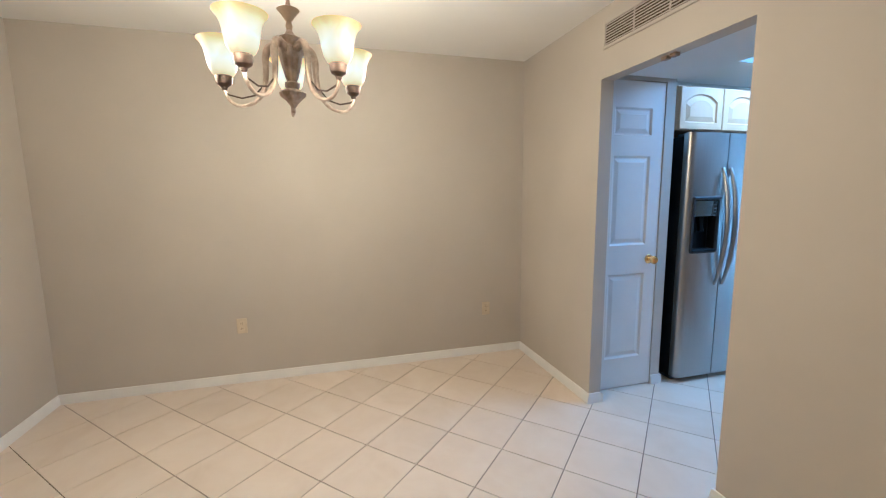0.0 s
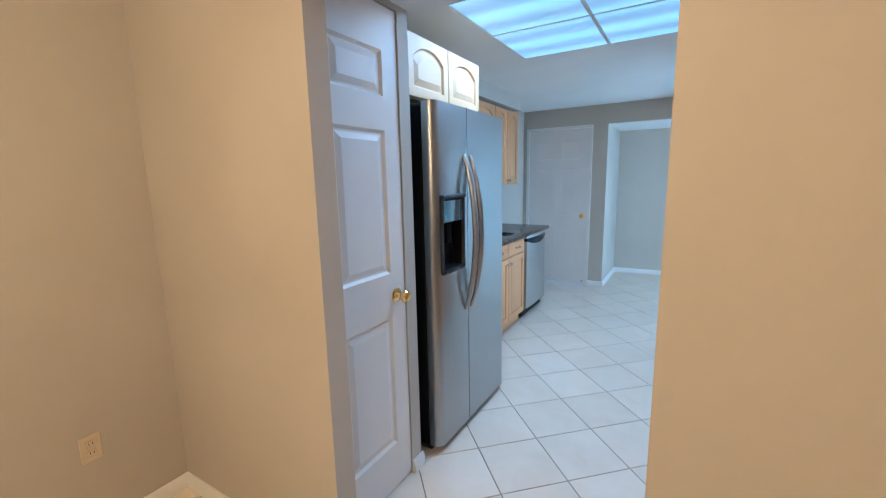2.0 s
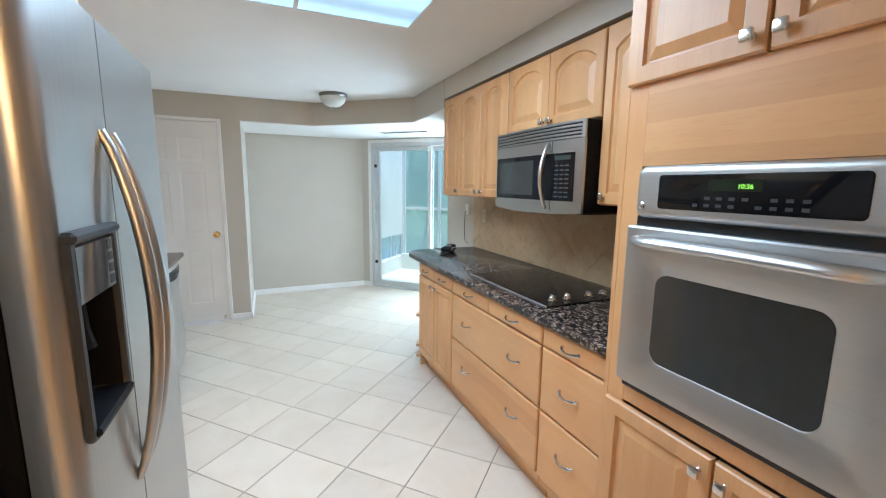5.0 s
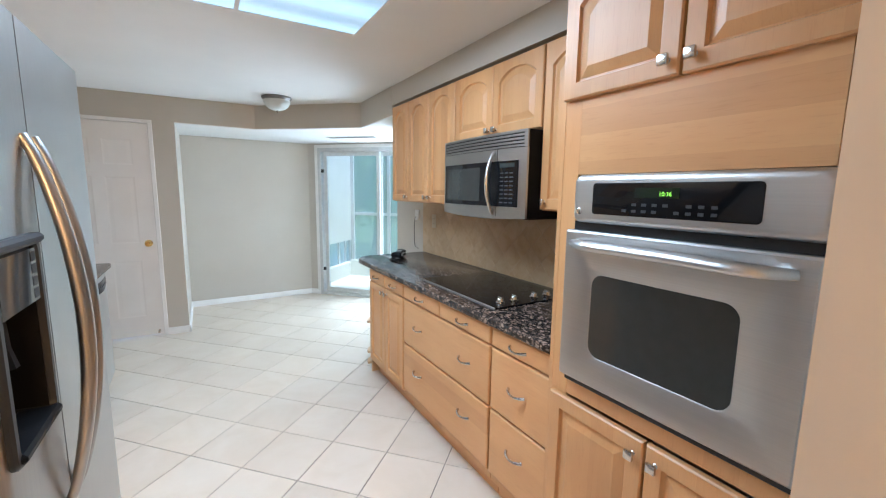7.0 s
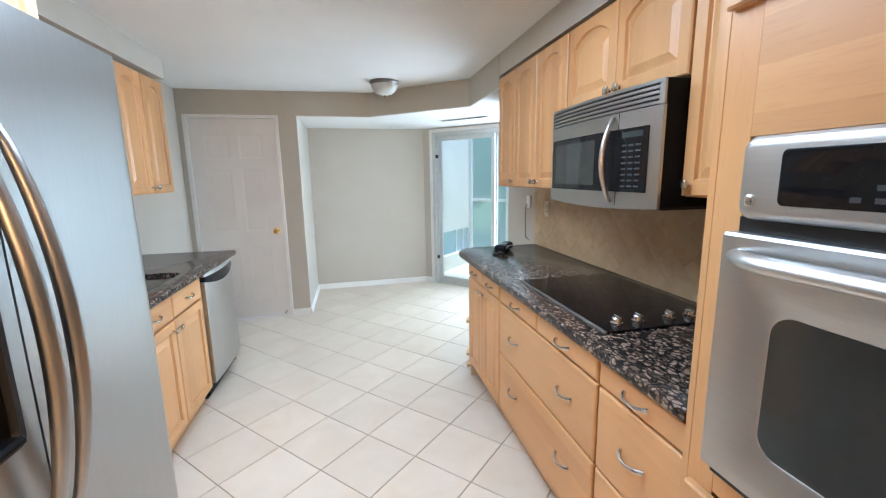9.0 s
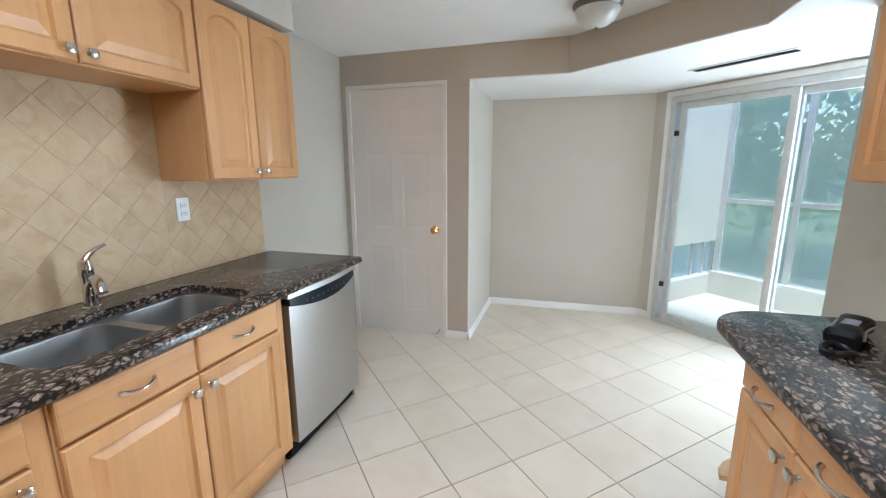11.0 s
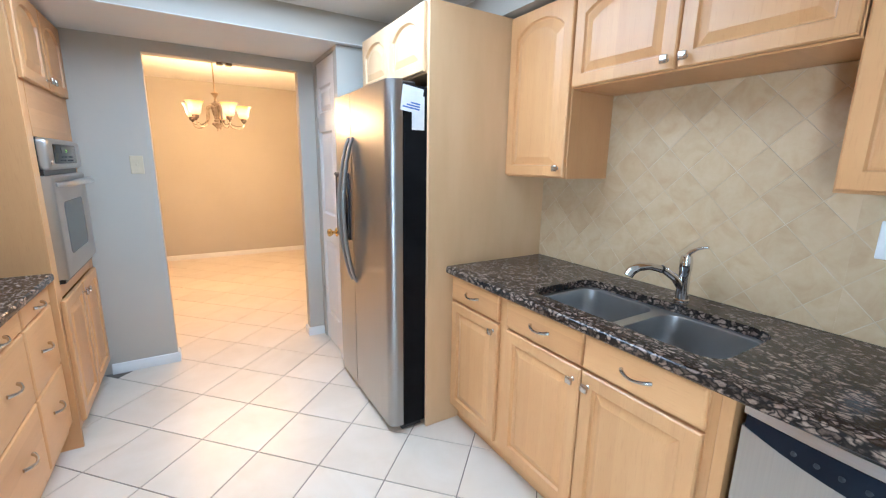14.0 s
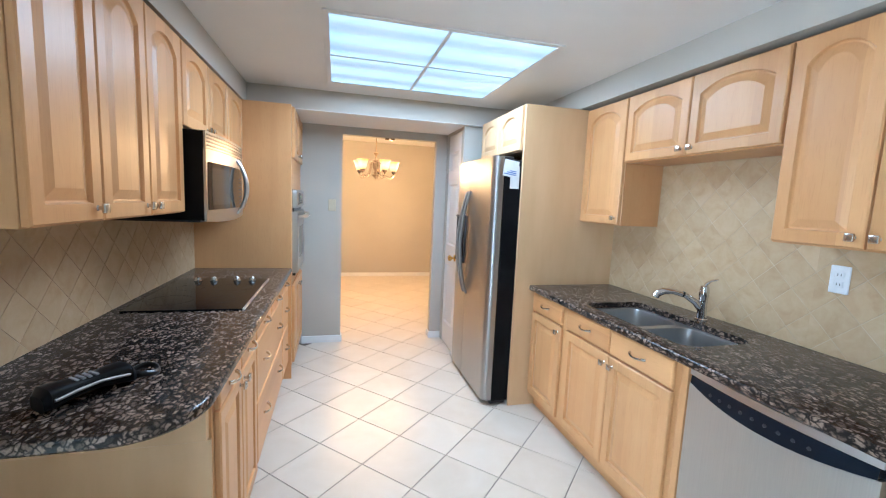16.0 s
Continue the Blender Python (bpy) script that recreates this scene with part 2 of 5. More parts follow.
ALU = plain("pale_aluminium", (0.60, 0.61, 0.60), 0.45, 0.3)
GLASS = glass("clear_glass")
BRONZE = surface("antique_bronze", (0.20, 0.13, 0.085), (0.42, 0.32, 0.22), 9, 0.35, 0.75, relief=0.2)
AGED = surface("aged_champagne", (0.33, 0.26, 0.20), (0.62, 0.52, 0.41), 24, 0.38, 0.4, relief=0.25)
DARKBRONZE = surface("dark_bronze", (0.045, 0.03, 0.022), (0.10, 0.07, 0.05), 12, 0.45, 0.5, relief=0.2)
CREAMGOLD = surface("brushed_champagne", (0.45, 0.34, 0.22), (0.62, 0.50, 0.35), 9, 0.4, 0.3, relief=0.2)


def shade_mat():
    """Lit amber glass: white hot round the bulb, amber at the rim."""
    m, nodes, links, bsdf = material("lit_alabaster_glass")
    n = noise_tex(nodes, links, coords(nodes, links), 14, 4, 0.6, 1.0)
    tc = nodes.new("ShaderNodeTexCoord")
    sep = nodes.new("ShaderNodeSeparateXYZ")
    links.new(tc.outputs["Generated"], sep.inputs[0])
    heat = ramp(nodes, links, sep.outputs["Z"], [(0.0, (0.80, 0.45, 0.13)), (0.2, (1.0, 0.61, 0.25)), (0.45, (1.0, 0.68, 0.34)), (0.70, (1.0, 0.62, 0.25)), (0.92, (0.80, 0.44, 0.10)), (1.0, (0.72, 0.38, 0.07))])
    veins = ramp(nodes, links, n, [(0.3, (0.84, 0.80, 0.74)), (0.65, (1.0, 1.0, 1.0))])
    links.new(mix(nodes, links, 1.0, heat, veins, "MULTIPLY"), bsdf.inputs["Emission Color"])
    bsdf.inputs["Emission Strength"].default_value = 2.1
    bsdf.inputs["Base Color"].default_value = (0.020, 0.013, 0.006, 1)
    bsdf.inputs["Roughness"].default_value = 0.5
    bsdf.inputs["Specular IOR Level"].default_value = 0.05
    return m


SHADE = shade_mat()
BULB = plain("lit_bulb", (1, 0.9, 0.7), 0.4, emit=(1.0, 0.75, 0.42), strength=8)
FROST = surface("frosted_white_glass", (0.50, 0.52, 0.50), (0.62, 0.63, 0.61), 8, 0.35, relief=0.05)


def diffuser_mat():
    """Prismatic diffuser lit by tubes lying along x behind it."""
    m, nodes, links, bsdf = material("lit_diffuser")
    tc = nodes.new("ShaderNodeTexCoord")
    sep = nodes.new("ShaderNodeSeparateXYZ")
    links.new(tc.outputs["Object"], sep.inputs[0])
    mul = nodes.new("ShaderNodeMath")
    mul.operation = "MULTIPLY"
    mul.inputs[1].default_value = 2 * math.pi / 0.29
    links.new(sep.outputs["Y"], mul.inputs[0])
    cos = nodes.new("ShaderNodeMath")
    cos.operation = "COSINE"
    links.new(mul.outputs[0], cos.inputs[0])
    mr = nodes.new("ShaderNodeMapRange")
    mr.inputs["From Min"].default_value = -1
    mr.inputs["To Min"].default_value, mr.inputs["To Max"].default_value = 0.50, 1.12
    links.new(cos.outputs[0], mr.inputs["Value"])
    links.new(mr.outputs[0], bsdf.inputs["Emission Strength"])
    bsdf.inputs["Emission Color"].default_value = (0.44, 0.76, 1.0, 1)
    bsdf.inputs["Base Color"].default_value = (0.7, 0.75, 0.8, 1)
    bsdf.inputs["Roughness"].default_value = 0.5
    return m


DIFFUSER = diffuser_mat()


# ---------------------------------------------------------------- mesh tools
def origin_of(ob):
    v = Vector((0, 0, 0))
    while ob is not None:
        v += ob.location
        ob = ob.parent
    return v


def finish(name, bm, mat, smooth=True, angle=35):
    bmesh.ops.recalc_face_normals(bm, faces=bm.faces)
    me = bpy.data.meshes.new(name)
    bm.to_mesh(me)
    bm.free()
    for mt in (mat if isinstance(mat, (list, tuple)) else [mat]):
        me.materials.append(mt)
    if smooth:
        me.shade_smooth()
        me.set_sharp_from_angle(angle=radians(angle))
    return me


def part(name, bm, mat, parent, label="", world_space=True, smooth=True):
    """One mesh object under a thing or a part. The bmesh is given in world coordinates unless told otherwise."""
    if world_space:
        bmesh.ops.translate(bm, verts=bm.verts, vec=-origin_of(parent))
    ob = new(name, finish(name, bm, mat, smooth))
    ob.parent = parent
    return tagged(ob, label)


def thing(name, base, label, category, group="", kind=""):
    ob = new(name)
    ob.location = base
    ob.empty_display_size = 0.1
    return tagged(ob, label, category, group, kind)


def solo(name, bm, mat, label, category, group="", kind="", base=None, smooth=True):
    """A thing that is one mesh."""
    base = Vector(base or (0, 0, 0))
    bmesh.ops.translate(bm, verts=bm.verts, vec=-base)
    ob = new(name, finish(name, bm, mat, smooth))
    ob.location = base
    return tagged(ob, label, category, group, kind)


def box(bm, x0, x1, y0, y1, z0, z1, bev=0.0, seg=1):
    m = Matrix.Translation(((x0 + x1) / 2, (y0 + y1) / 2, (z0 + z1) / 2)) @ Matrix.Diagonal((abs(x1 - x0), abs(y1 - y0), abs(z1 - z0), 1))
    made = bmesh.ops.create_cube(bm, size=1, matrix=m)
    if bev:
        edges = list({e for v in made["verts"] for e in v.link_edges})
        bmesh.ops.bevel(bm, geom=edges, offset=bev, segments=seg, affect="EDGES", profile=0.5)
    return bm


def boxes(*rows, bev=0.0):
    bm = bmesh.new()
    for r in rows:
        box(bm, *r, bev=bev)
    return bm


def rings(bm, loops, cap_first=True, cap_last=True, closed=True):
    """Skin a list of point loops of equal length."""
    made = [[bm.verts.new(p) for p in loop] for loop in loops]
    n = len(made[0])
    for a, b in zip(made, made[1:]):
        for i in range(n if closed else n - 1):
            j = (i + 1) % n
            bm.faces.new((a[i], a[j], b[j], b[i]))
    if cap_first:
        bm.faces.new(list(reversed(made[0])))
    if cap_last:
        bm.faces.new(made[-1])
    return bm


def lathe(bm, profile, m=None, seg=24, caps=True):
    """Turn (radius, height) rows about z, then pose by m."""
    m = m or Matrix()
    loops = [[m @ Vector((max(r, 1e-4) * math.cos(2 * math.pi * k / seg), max(r, 1e-4) * math.sin(2 * math.pi * k / seg), z)) for k in range(seg)] for r, z in profile]
    return rings(bm, loops, caps, caps)


def tube(bm, pts, radius, seg=10, flat=1.0):
    """A round bar along points; radius may be a list; flat squeezes it across."""
    pts = [Vector(p) for p in pts]
    rad = radius if isinstance(radius, (list, tuple)) else [radius] * len(pts)
    loops, side = [], None
    for i, p in enumerate(pts):
        d = (pts[min(i + 1, len(pts) - 1)] - pts[max(i - 1, 0)]).normalized()
        if side is None:
            side = d.orthogonal().normalized()
        side = (side - d * side.dot(d)).normalized()
        up = d.cross(side)
        loops.append([p + rad[i] * (math.cos(2 * math.pi * k / seg) * side + flat * math.sin(2 * math.pi * k / seg) * up) for k in range(seg)])
    return rings(bm, loops)


def prism(bm, poly, z0, z1):
    """An upright prism on a plan polygon."""
    return rings(bm, [[(x, y, z0) for x, y in poly], [(x, y, z1) for x, y in poly]])


def curve_pts(fn, n):
    return [fn(k / (n - 1)) for k in range(n)]


def round_rect(x0, x1, y0, y1, r, n=6):
    pts = []
    for cx, cy, a in ((x1 - r, y0 + r, -90), (x1 - r, y1 - r, 0), (x0 + r, y1 - r, 90), (x0 + r, y0 + r, 180)):
        for k in range(n + 1):
            t = radians(a + 90 * k / n)
            pts.append((cx + r * math.cos(t), cy + r * math.sin(t)))
    return pts


# frames of reference for fronts: u to the right as one faces them, w up, d towards the viewer
def facing(side, x, y, z):
    u, d = {"east": ((0, 1, 0), (1, 0, 0)), "west": ((0, -1, 0), (-1, 0, 0)), "south": ((1, 0, 0), (0, -1, 0)), "north": ((-1, 0, 0), (0, 1, 0))}[side]
    m = Matrix.Identity(4)
    for r in range(3):
        m[r][0], m[r][1], m[r][2] = u[r], (0, 0, 1)[r], d[r]
    m.translation = (x, y, z)
    return m


def posed(bm, m):
    bmesh.ops.transform(bm, matrix=m, verts=bm.verts)
    return bm


def raised_door(w, h, t=0.02, stile=0.050, arch=0.0, raised=True):
    """A framed door with a raised field; arch lifts the top of the field into a cathedral curve."""
    bm = bmesh.new()
    K = 13

    def loop(inset, rise, depth, drop=0.0):
        x0, x1, y0, y1 = inset, w - inset, inset, h - inset - drop
        pts = [(x0, y0, depth), (x1, y0, depth)]
        for k in range(K):
            s = 1 - 2 * k / (K - 1)
            pts.append(((x0 + x1) / 2 + s * (x1 - x0) / 2, y1 - rise * abs(s) ** 2.4, depth))
        return pts

    loops = [loop(0, 0, 0), loop(0, 0, t - 0.005), loop(0.005, 0, t)]
    if raised:
        loops += [loop(stile, arch, t), loop(stile + 0.005, arch, t - 0.011), loop(stile + 0.010, arch, t - 0.012), loop(stile + 0.042, arch * 0.97, t - 0.001)]
    return rings(bm, loops)


def slab_front(w, h, t=0.02):
    """A drawer front with eased edges."""
    bm = bmesh.new()
    L = lambda i, d: [(i, i, d), (w - i, i, d), (w - i, h - i, d), (i, h - i, d)]
    return rings(bm, [L(0, 0), L(0, t - 0.007), L(0.003, t - 0.002), L(0.009, t)])


def pull(m):
    """A bowed bar pull, 0.11 m long."""
    bm = bmesh.new()
    pts = [(-0.052 + 0.104 * k / 14, -0.006 * math.sin(math.pi * k / 14), 0.004 + 0.024 * math.sin(math.pi * k / 14) ** 0.7) for k in range(15)]
    rad = [0.0075 - 0.0030 * math.sin(math.pi * k / 14) for k in range(15)]
    tube(bm, pts, rad, 8)
    return posed(bm, m)


def knob(m):
    """A square pillow knob on a round stem."""
    bm = bmesh.new()
    lathe(bm, [(0.009, 0), (0.006, 0.004), (0.006, 0.016)], seg=12)
    box(bm, -0.0145, 0.0145, -0.0145, 0.0145, 0.015, 0.027, bev=0.004, seg=2)
    return posed(bm, m)


# ---------------------------------------------------------------- large structure
def wall(name, bm, label, mat=None):
    return solo(name, bm, mat or WALL, label, "wall", kind="structure", smooth=False)


DIAG = Matrix.Identity(4)  # along the patio wall, outwards, up
for r, (a, b, c) in enumerate((((2 ** -0.5), (2 ** -0.5), 0), (-(2 ** -0.5), (2 ** -0.5), 0), (0, 0, 1))):
    DIAG[r][0], DIAG[r][1], DIAG[r][2] = a, b, c
DIAG.translation = (2.58, 5.80, 0)

wall("wall_west", boxes((-0.15, 0, -3.65, 4.88, -0.05, 2.6)), "greige painted wall behind the sink and in the dining room")
wall("wall_dining_south", boxes((0, 5.1, -3.65, -3.5, -0.05, 2.6)), "greige painted end wall of the dining room")
wall("wall_dining_east", boxes((5.1, 5.25, -3.65, 0.09, -0.05, 2.6)), "plain greige wall closing the dining room")
wall("wall_entry", boxes((0, 1.035, 0, 0.09, -0.05, 2.6), (1.982, 5.1, 0, 0.09, -0.05, 2.6), (1.035, 1.982, 0, 0.09, 2.1, 2.6)), "greige wall with a plain cased opening into the kitchen")
wall("wall_closet", boxes((0.82, 0.92, 0.09, 0.163, -0.05, 2.175), (0.82, 0.92, 0.163, 0.606, 2.15, 2.175)), "greige wall round the narrow closet door")
wall("wall_closet_return", boxes((0, 0.92, 0.606, 0.682, -0.05, 2.175)), "greige painted return wall beside the refrigerator")
wall("wall_east", boxes((3.06, 3.31, 0.09, 3.61, -0.05, 2.6), (3.06, 4.6, 3.61, 3.86, -0.05, 2.6)), "greige wall behind the cooktop, ending at the breakfast nook")
wall("wall_utility", boxes((0, 0.045, 4.73, 4.88, -0.05, 2.45), (0.92, 1.10, 4.73, 4.88, -0.05, 2.45), (0.045, 0.92, 4.73, 4.88, 2.105, 2.45)), "greige wall with a white utility door")
wall("wall_nook_side", boxes((0.95, 1.10, 4.88, 5.75, -0.05, 2.45)), "greige return wall of the breakfast nook")
wall("wall_nook_back", prism(bmesh.new(), [(0.95, 5.75), (1.10, 5.75), (2.58, 5.80), (2.70, 5.95), (2.58, 6.1), (0.95, 6.1)], -0.05, 2.45), "greige back wall of the breakfast nook")
wall("wall_patio", posed(boxes((0, 0.15, 0, 0.16, -0.05, 2.45), (0.15, 1.98, 0, 0.16, 2.04, 2.45), (1.98, 2.78, 0, 0.16, -0.05, 2.45)), DIAG), "greige slanted wall round the sliding patio door")

ceil = boxes((0, 3.06, 0.09, 1.03, 2.34, 2.45), (0, 3.06, 2.26, 4.73, 2.34, 2.45), (0, 0.873, 1.03, 2.26, 2.34, 2.45), (2.107, 3.06, 1.03, 2.26, 2.34, 2.45), (0, 5.1, -3.5, 0, 2.51, 2.6), (0.8, 2.2, 0.95, 2.35, 2.45, 2.5))
solo("ceiling", ceil, CEIL, "white painted ceiling of kitchen and dining room", "ceiling", kind="structure", smooth=False)
NOOK = [(1.10, 4.73), (1.82, 4.75), (2.715, 3.97), (2.715, 3.195), (3.06, 3.195), (3.06, 3.86), (4.52, 3.86), (2.58, 5.80), (1.10, 5.75)]
wall("bulkhead_nook", prism(bmesh.new(), NOOK, 2.104, 2.5), "greige angled bulkhead over the breakfast nook")
solo("ceiling_nook", prism(bmesh.new(), NOOK, 2.096, 2.1035), CEIL, "low white ceiling of the breakfast nook", "ceiling", kind="structure", smooth=False)
wall("bulkhead_entry", boxes((0, 3.06, 0.09, 0.735, 2.18, 2.34)), "painted bulkhead inside the kitchen entry")
solo("ceiling_entry", boxes((0.0, 3.06, 0.09, 0.7345, 2.175, 2.1798)), CEIL, "white underside of the entry bulkhead", "ceiling", kind="structure", smooth=False)
wall("soffit_sink", boxes((0, 0.335, 0.735, 3.67, 2.195, 2.34)), "painted soffit above the sink side cabinets")
wall("soffit_cook", boxes((2.72, 3.06, 0.735, 3.195, 2.185, 2.34)), "painted soffit above the cooktop side cabinets")


def baseboard(p0, p1, inward):
    """White skirting from p0 to p1 on plan; inward points into the room."""
    bm = bmesh.new()
    n = Vector((*inward, 0)).normalized()
    prof = [(0, -0.004), (0.015, -0.004), (0.015, 0.044), (0.011, 0.050), (0.011, 0.056), (0.006, 0.066), (0, 0.068)]
    rings(bm, [[Vector((*p, 0)) + n * d + Vector((0, 0, z)) for d, z in prof] for p in (p0, p1)])
    return solo("baseboard", bm, TRIM, "white moulded baseboard", "baseboard", kind="structure")


Q = 2 ** -0.5
for p0, p1, n in [((0, -3.5), (0, 0), (1, 0)), ((0, -3.5), (5.1, -3.5), (0, 1)), ((0, 0), (1.05, 0), (0, -1)), ((1.035, 0), (1.035, 0.09), (1, 0)), ((1.967, 0), (5.1, 0), (0, -1)),
                  ((1.982, 0), (1.982, 0.09), (-1, 0)), ((1.967, 0.09), (2.36, 0.09), (0, 1)), ((0.92, 0.09), (1.05, 0.09), (0, 1)), ((0.92, 0.607), (0.92, 0.694), (1, 0)),
                  ((0.915, 4.73), (1.115, 4.73), (0, -1)), ((1.10, 4.715), (1.10, 5.75), (1, 0)), ((1.10, 5.75), (2.58, 5.80), (0, -1)), ((2.58, 5.80), (2.58 + 0.14 * Q, 5.80 - 0.14 * Q), (-Q, -Q)), ((0, 3.70), (0, 4.73), (1, 0)),
                  ((3.06, 3.27), (3.06, 3.875), (-1, 0)), ((3.045, 3.86), (4.5, 3.86), (0, 1))]:
    baseboard(p0, p1, n)


def panel_door(name, m, w, h, cols, rows_, sunk, label, depth=0.035):
    """A moulded panel door: a flat leaf and sunk panels with raised fields as parts. cols, rows_: spans."""
    door = thing(name, m.translation, label, "door", kind="structure")
    rot = m.to_3x3().to_4x4()
    xs = sorted({0, w, *[v for c in cols for v in c]})
    zs = sorted({0, h, *[v for c in rows_ for v in c]})
    bm = bmesh.new()
    spots = [(c, r) for c in cols for r in rows_]
    for x0, x1 in zip(xs, xs[1:]):
        for z0, z1 in zip(zs, zs[1:]):
            hole = any(c[0] <= x0 and x1 <= c[1] and r[0] <= z0 and z1 <= r[1] for c, r in spots)
            if not hole:
                box(bm, x0, x1, z0, z1, -depth, 0)
    bmesh.ops.remove_doubles(bm, verts=bm.verts, dist=1e-5)
    part("leaf", posed(bm, rot), DOORPAINT, door, world_space=False, smooth=False)
    for c, r in spots:
        bm = bmesh.new()
        L = lambda i, d: [(c[0] + i, r[0] + i, d), (c[1] - i, r[0] + i, d), (c[1] - i, r[1] - i, d), (c[0] + i, r[1] - i, d)]
        rings(bm, [L(0, -depth), L(0, 0.0), L(0.012, -sunk), L(0.02, -sunk), L(0.045, -sunk * 0.3)])
        part("panel", posed(bm, rot), DOORPAINT, door, world_space=False, smooth=False)
    return door, rot


def door_knob(door, rot, u, w):
    bm = bmesh.new()
    lathe(bm, [(0.033, 0), (0.033, 0.004), (0.026, 0.009), (0.012, 0.012), (0.011, 0.03), (0.02, 0.036), (0.028, 0.046), (0.029, 0.056), (0.022, 0.066), (0.0, 0.069)], seg=28)
    part("door_knob", posed(bm, rot @ Matrix.Translation((u, w, 0.001))), BRASS, door, "polished brass door knob", world_space=False)


d1, r1 = panel_door("door_1", facing("east", 0.912, 0.166, 0.008), 0.437, 2.138, [(0.040, 0.338)], [(0.222, 0.838), (1.042, 1.652), (1.787, 1.968)], 0.011, "narrow white three-panel closet door, closed")
door_knob(d1, r1, 0.371, 0.936)
bm = boxes((0.90, 0.924, 0.159, 0.169, 0.35, 0.44), (0.90, 0.924, 0.159, 0.169, 1.68, 1.77))
part("hinge", bm, NICKEL, d1, "small steel hinge")
d2, r2 = panel_door("door_2", facing("south", 0.082, 4.742, 0.012), 0.80, 2.058, [(0.13, 0.355), (0.445, 0.67)], [(0.20, 0.76), (0.93, 1.56), (1.67, 1.905)], 0.0014, "white six-panel utility door, closed")
door_knob(d2, r2, 0.735, 0.925)
bm = boxes((0.045, 0.082, 4.724, 4.80, 0, 2.073), (0.883, 0.92, 4.724, 4.80, 0, 2.073), (0.045, 0.92, 4.724, 4.80, 2.073, 2.105), bev=0.003)
solo("trim", bm, TRIM, "thin white door frame of the utility door", "door frame", kind="structure")
bm = bmesh.new()
lathe(bm, [(0.012, 0), (0.012, 0.004), (0.006, 0.006), (0.006, 0.05), (0.011, 0.052), (0.011, 0.062), (0, 0.064)], facing("south", 0.845, 4.74, 0.05), seg=12)
part("door_stop", bm, NICKEL, d2, "small metal door stop")

# sliding patio door in the slanted wall
patio = thing("door_3", (0, 0, 0), "aluminium framed sliding glass patio door, closed", "patio door", kind="structure")
fr = boxes((0.15, 0.20, -0.01, 0.12, 0.0, 2.04), (1.93, 1.98, -0.01, 0.12, 0, 2.04), (0.20, 1.93, -0.01, 0.12, 1.985, 2.04), (0.20, 1.93, -0.012, 0.12, -0.004, 0.035), bev=0.004)
part("door_frame", posed(fr, DIAG), ALU, patio)
bm = boxes((0.11, 0.15, -0.012, 0.0, 0, 2.08), (1.98, 2.02, -0.012, 0, 0, 2.08), (0.15, 1.98, -0.012, 0, 2.04, 2.08))
part("casing", posed(bm, DIAG), TRIM, patio)
for a0, a1, b in ((0.225, 1.06, 0.02), (1.02, 1.93, 0.07)):
    sash = part("sash", posed(boxes((a0, a0 + 0.05, b, b + 0.035, 0.035, 1.985), (a1 - 0.05, a1, b, b + 0.035, 0.035, 1.985), (a0 + 0.05, a1 - 0.05, b, b + 0.035, 1.93, 1.985), (a0 + 0.05, a1 - 0.05, b, b + 0.035, 0.035, 0.10), bev=0.003), DIAG), ALU, patio)
    pane = part("pane", posed(boxes((a0 + 0.05, a1 - 0.05, b + 0.014, b + 0.020, 0.10, 1.93)), DIAG), GLASS, sash)
    pane.visible_shadow = False
for z in (0.37, 1.73):
    part("latch", posed(boxes((0.196, 0.232, -0.004, 0.03, z - 0.022, z + 0.022), bev=0.003), DIAG), BLACK, patio, "small black latch block")

# long return grille in the dining wall over the opening
grille = thing("wall_vent", (1.42, 0, 2.34), "long cream painted louvred air return grille high on the wall", "vent")
part("frame", boxes((1.05, 1.80, -0.012, 0, 2.265, 2.283), (1.05, 1.80, -0.012, 0, 2.405, 2.423), (1.05, 1.068, -0.012, 0, 2.283, 2.405), (1.782, 1.80, -0.012, 0, 2.283, 2.405), (1.298, 1.306, -0.009, -0.001, 2.283, 2.405), (1.544, 1.552, -0.009, -0.001, 2.283, 2.405), bev=0.002), WALL, grille)
# dark sheet in place of the shade behind the louvres
part("backing", boxes((1.068, 1.782, -0.003, -0.0005, 2.283, 2.405)), VENTSHADOW, grille)
for k in range(8):
    bm = boxes((1.068, 1.782, -0.0080, -0.0060, -0.0030, 0.0030))
    posed(bm, Matrix.Translation((0, -0.007, 2.291 + k * 0.0152)) @ Matrix.Rotation(radians(38), 4, "X") @ Matrix.Translation((0, 0.007, 0)))
    part("slat", bm, WALL, grille)
# slot diffuser in the nook ceiling
slot = thing("ceiling_vent", (2.86, 4.71, 2.096), "narrow white linear slot vent in the nook ceiling", "vent")
SL = Matrix.Translation((2.86, 4.71, 2.096)) @ Matrix.Rotation(radians(-45), 4, "Z")
part("frame", posed(boxes((-0.31, 0.31, -0.055, -0.042, -0.008, 0), (-0.31, 0.31, 0.042, 0.055, -0.008, 0), (-0.31, -0.297, -0.042, 0.042, -0.008, 0), (0.297, 0.31, -0.042, 0.042, -0.008, 0)), SL), TRIM, slot)
# dark sheet and dark slats carry the shade inside the slot
part("backing", posed(boxes((-0.297, 0.297, -0.042, 0.042, -0.002, 0)), SL), VENTSHADOW, slot)
for yv in (-0.021, 0.0, 0.021):
    part("slat", posed(boxes((-0.297, 0.297, yv - 0.0015, yv + 0.0015, -0.0075, -0.002)), SL), GREYMARK, slot)
